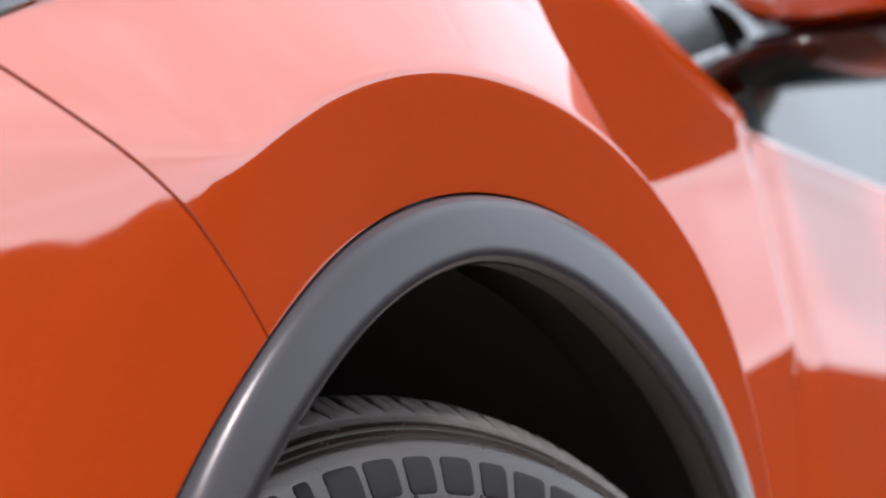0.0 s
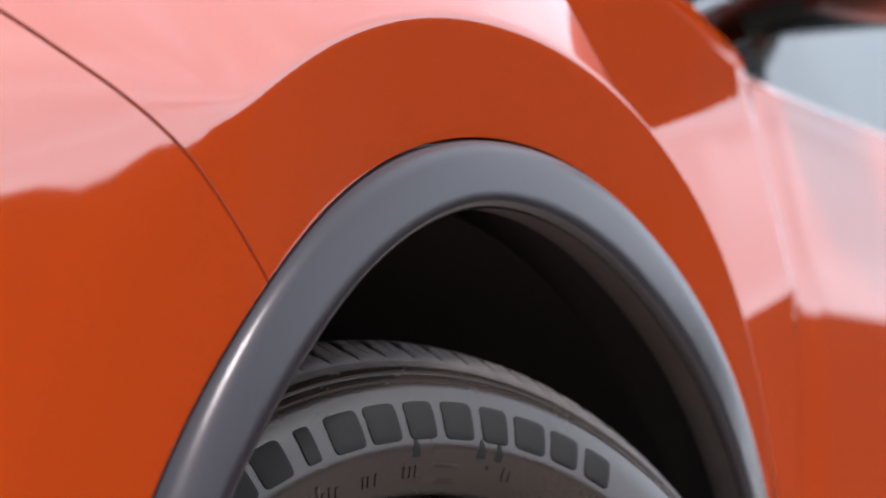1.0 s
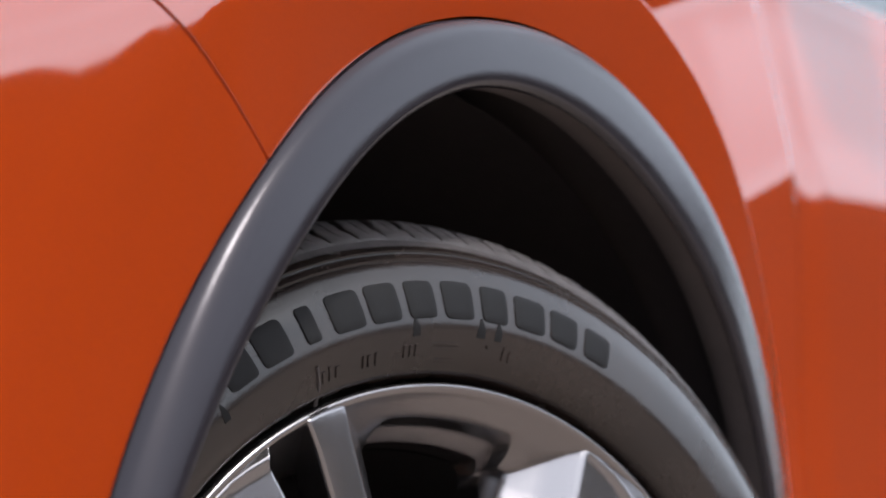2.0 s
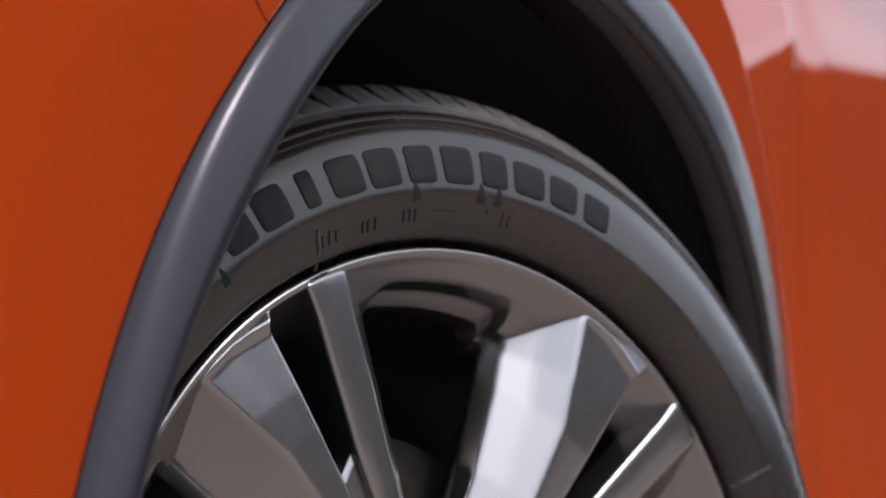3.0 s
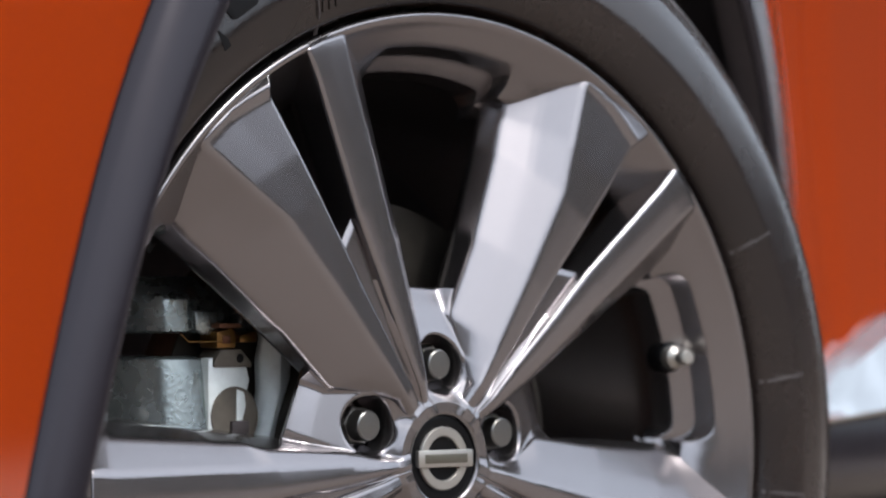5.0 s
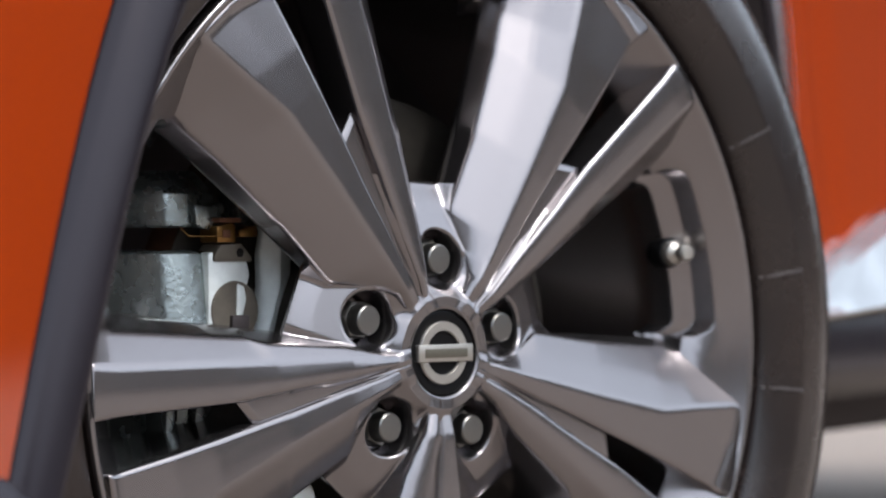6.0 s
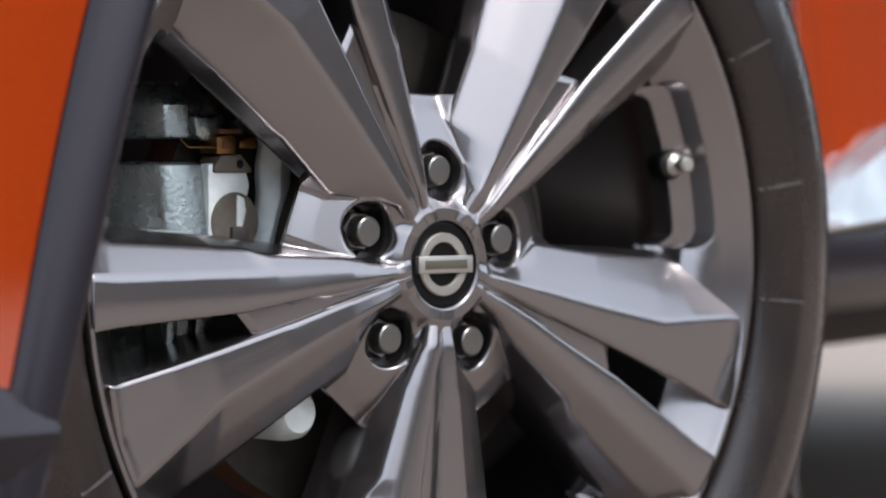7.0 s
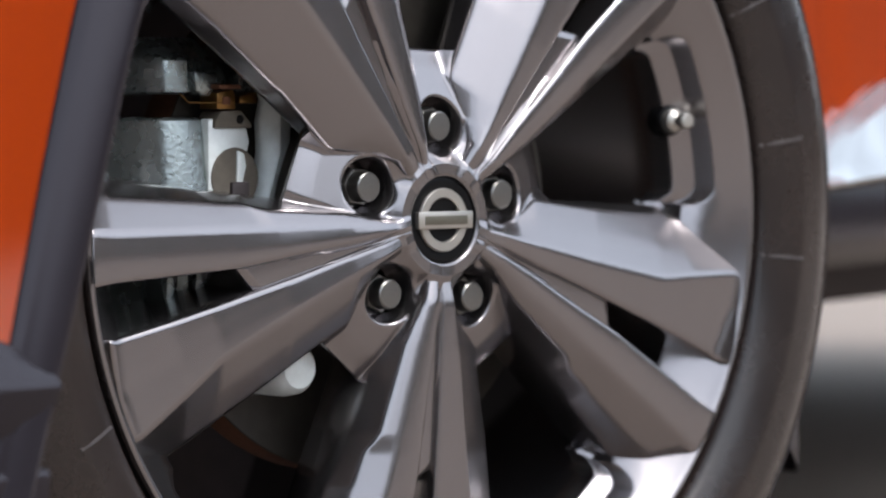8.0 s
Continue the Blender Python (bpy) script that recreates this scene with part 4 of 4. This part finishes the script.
for z, a, b, c in ((0.105, -0.104, -0.096, -0.080), (0.090, -0.094, -0.086, -0.072), (0.0735, -0.0875, -0.0800, -0.0690), (0.0600, -0.0905, -0.0796, -0.0685), (0.0410, -0.0897, -0.0798, -0.0699), (0.0250, -0.0925, -0.0850, -0.0745), (0.0085, -0.0975, -0.0907, -0.0797), (-0.010, -0.103, -0.0965, -0.0860), (-0.030, -0.106, -0.100, -0.090)):
    secs.append([(a, 0.0590, z), (b, 0.0510, z), (c, 0.0545, z), (c, 0.064, z), (a, 0.064, z)])
loft(bm, secs)
bevel(bm, 0.0012, 2)
part("carrier", bm, ZINC, brake, "pale bent metal caliper carrier", 25)
clip = part("pad_clip", plate(((-0.1348, 0.0672), (-0.1206, 0.0672), (-0.1206, 0.0770), (-0.1235, 0.0790), (-0.1348, 0.0770)), 0.0430, 0.060, 0.001), BRASS, brake, "brass-brown pad clip")
# raised dark plate in place of the shade in the clip's square hole
part("slot_shade", plate(((-0.1310, 0.0700), (-0.1250, 0.0700), (-0.1250, 0.0748), (-0.1310, 0.0748)), 0.0424, 0.050, 0.0004), RUST, clip)
part("clip_lip", plate(((-0.1345, 0.0792), (-0.1180, 0.0792), (-0.1180, 0.0820), (-0.1345, 0.0820)), 0.0410, 0.056, 0.0008), RUST, clip)
part("pad_clip", plate(((-0.1160, 0.0706), (-0.1025, 0.0706), (-0.1025, 0.0772), (-0.1075, 0.0772), (-0.1160, 0.0750)), 0.0450, 0.060, 0.001), BRASS, brake, "brass-brown pad clip")
bm = bmesh.new()
loft(bm, [[(x, 0.043 + 0.0004 * math.sin(radians(60 * i)), z + 0.0004 * math.cos(radians(60 * i))) for i in range(6)] for x, z in ((-0.1625, 0.0762), (-0.1610, 0.0750), (-0.1561, 0.0711), (-0.130, 0.0711))])
part("spring_wire", bm, BRASS, brake)
bm = bmesh.new()
lathe(bm, [(0.0001, -0.030), (0.012, -0.031), (0.0160, -0.036), (0.0178, -0.046), (0.0178, -0.09)], 32, centre=(-0.0815, 0, -0.0885))
part("boot", bm, ZINC, brake, "pale round bolt boot")
for x, z, w, h in ((-0.176, -0.040, 0.006, 0.022), (-0.152, -0.040, 0.010, 0.020)):        # lugs under the caliper, through the narrow gap
    part("caliper_lug", plate(((x - w, z - h), (x + w * 0.6, z - h), (x + w, z + h), (x - w * 0.5, z + h)), 0.0330, 0.060, 0.003), CAST, brake)
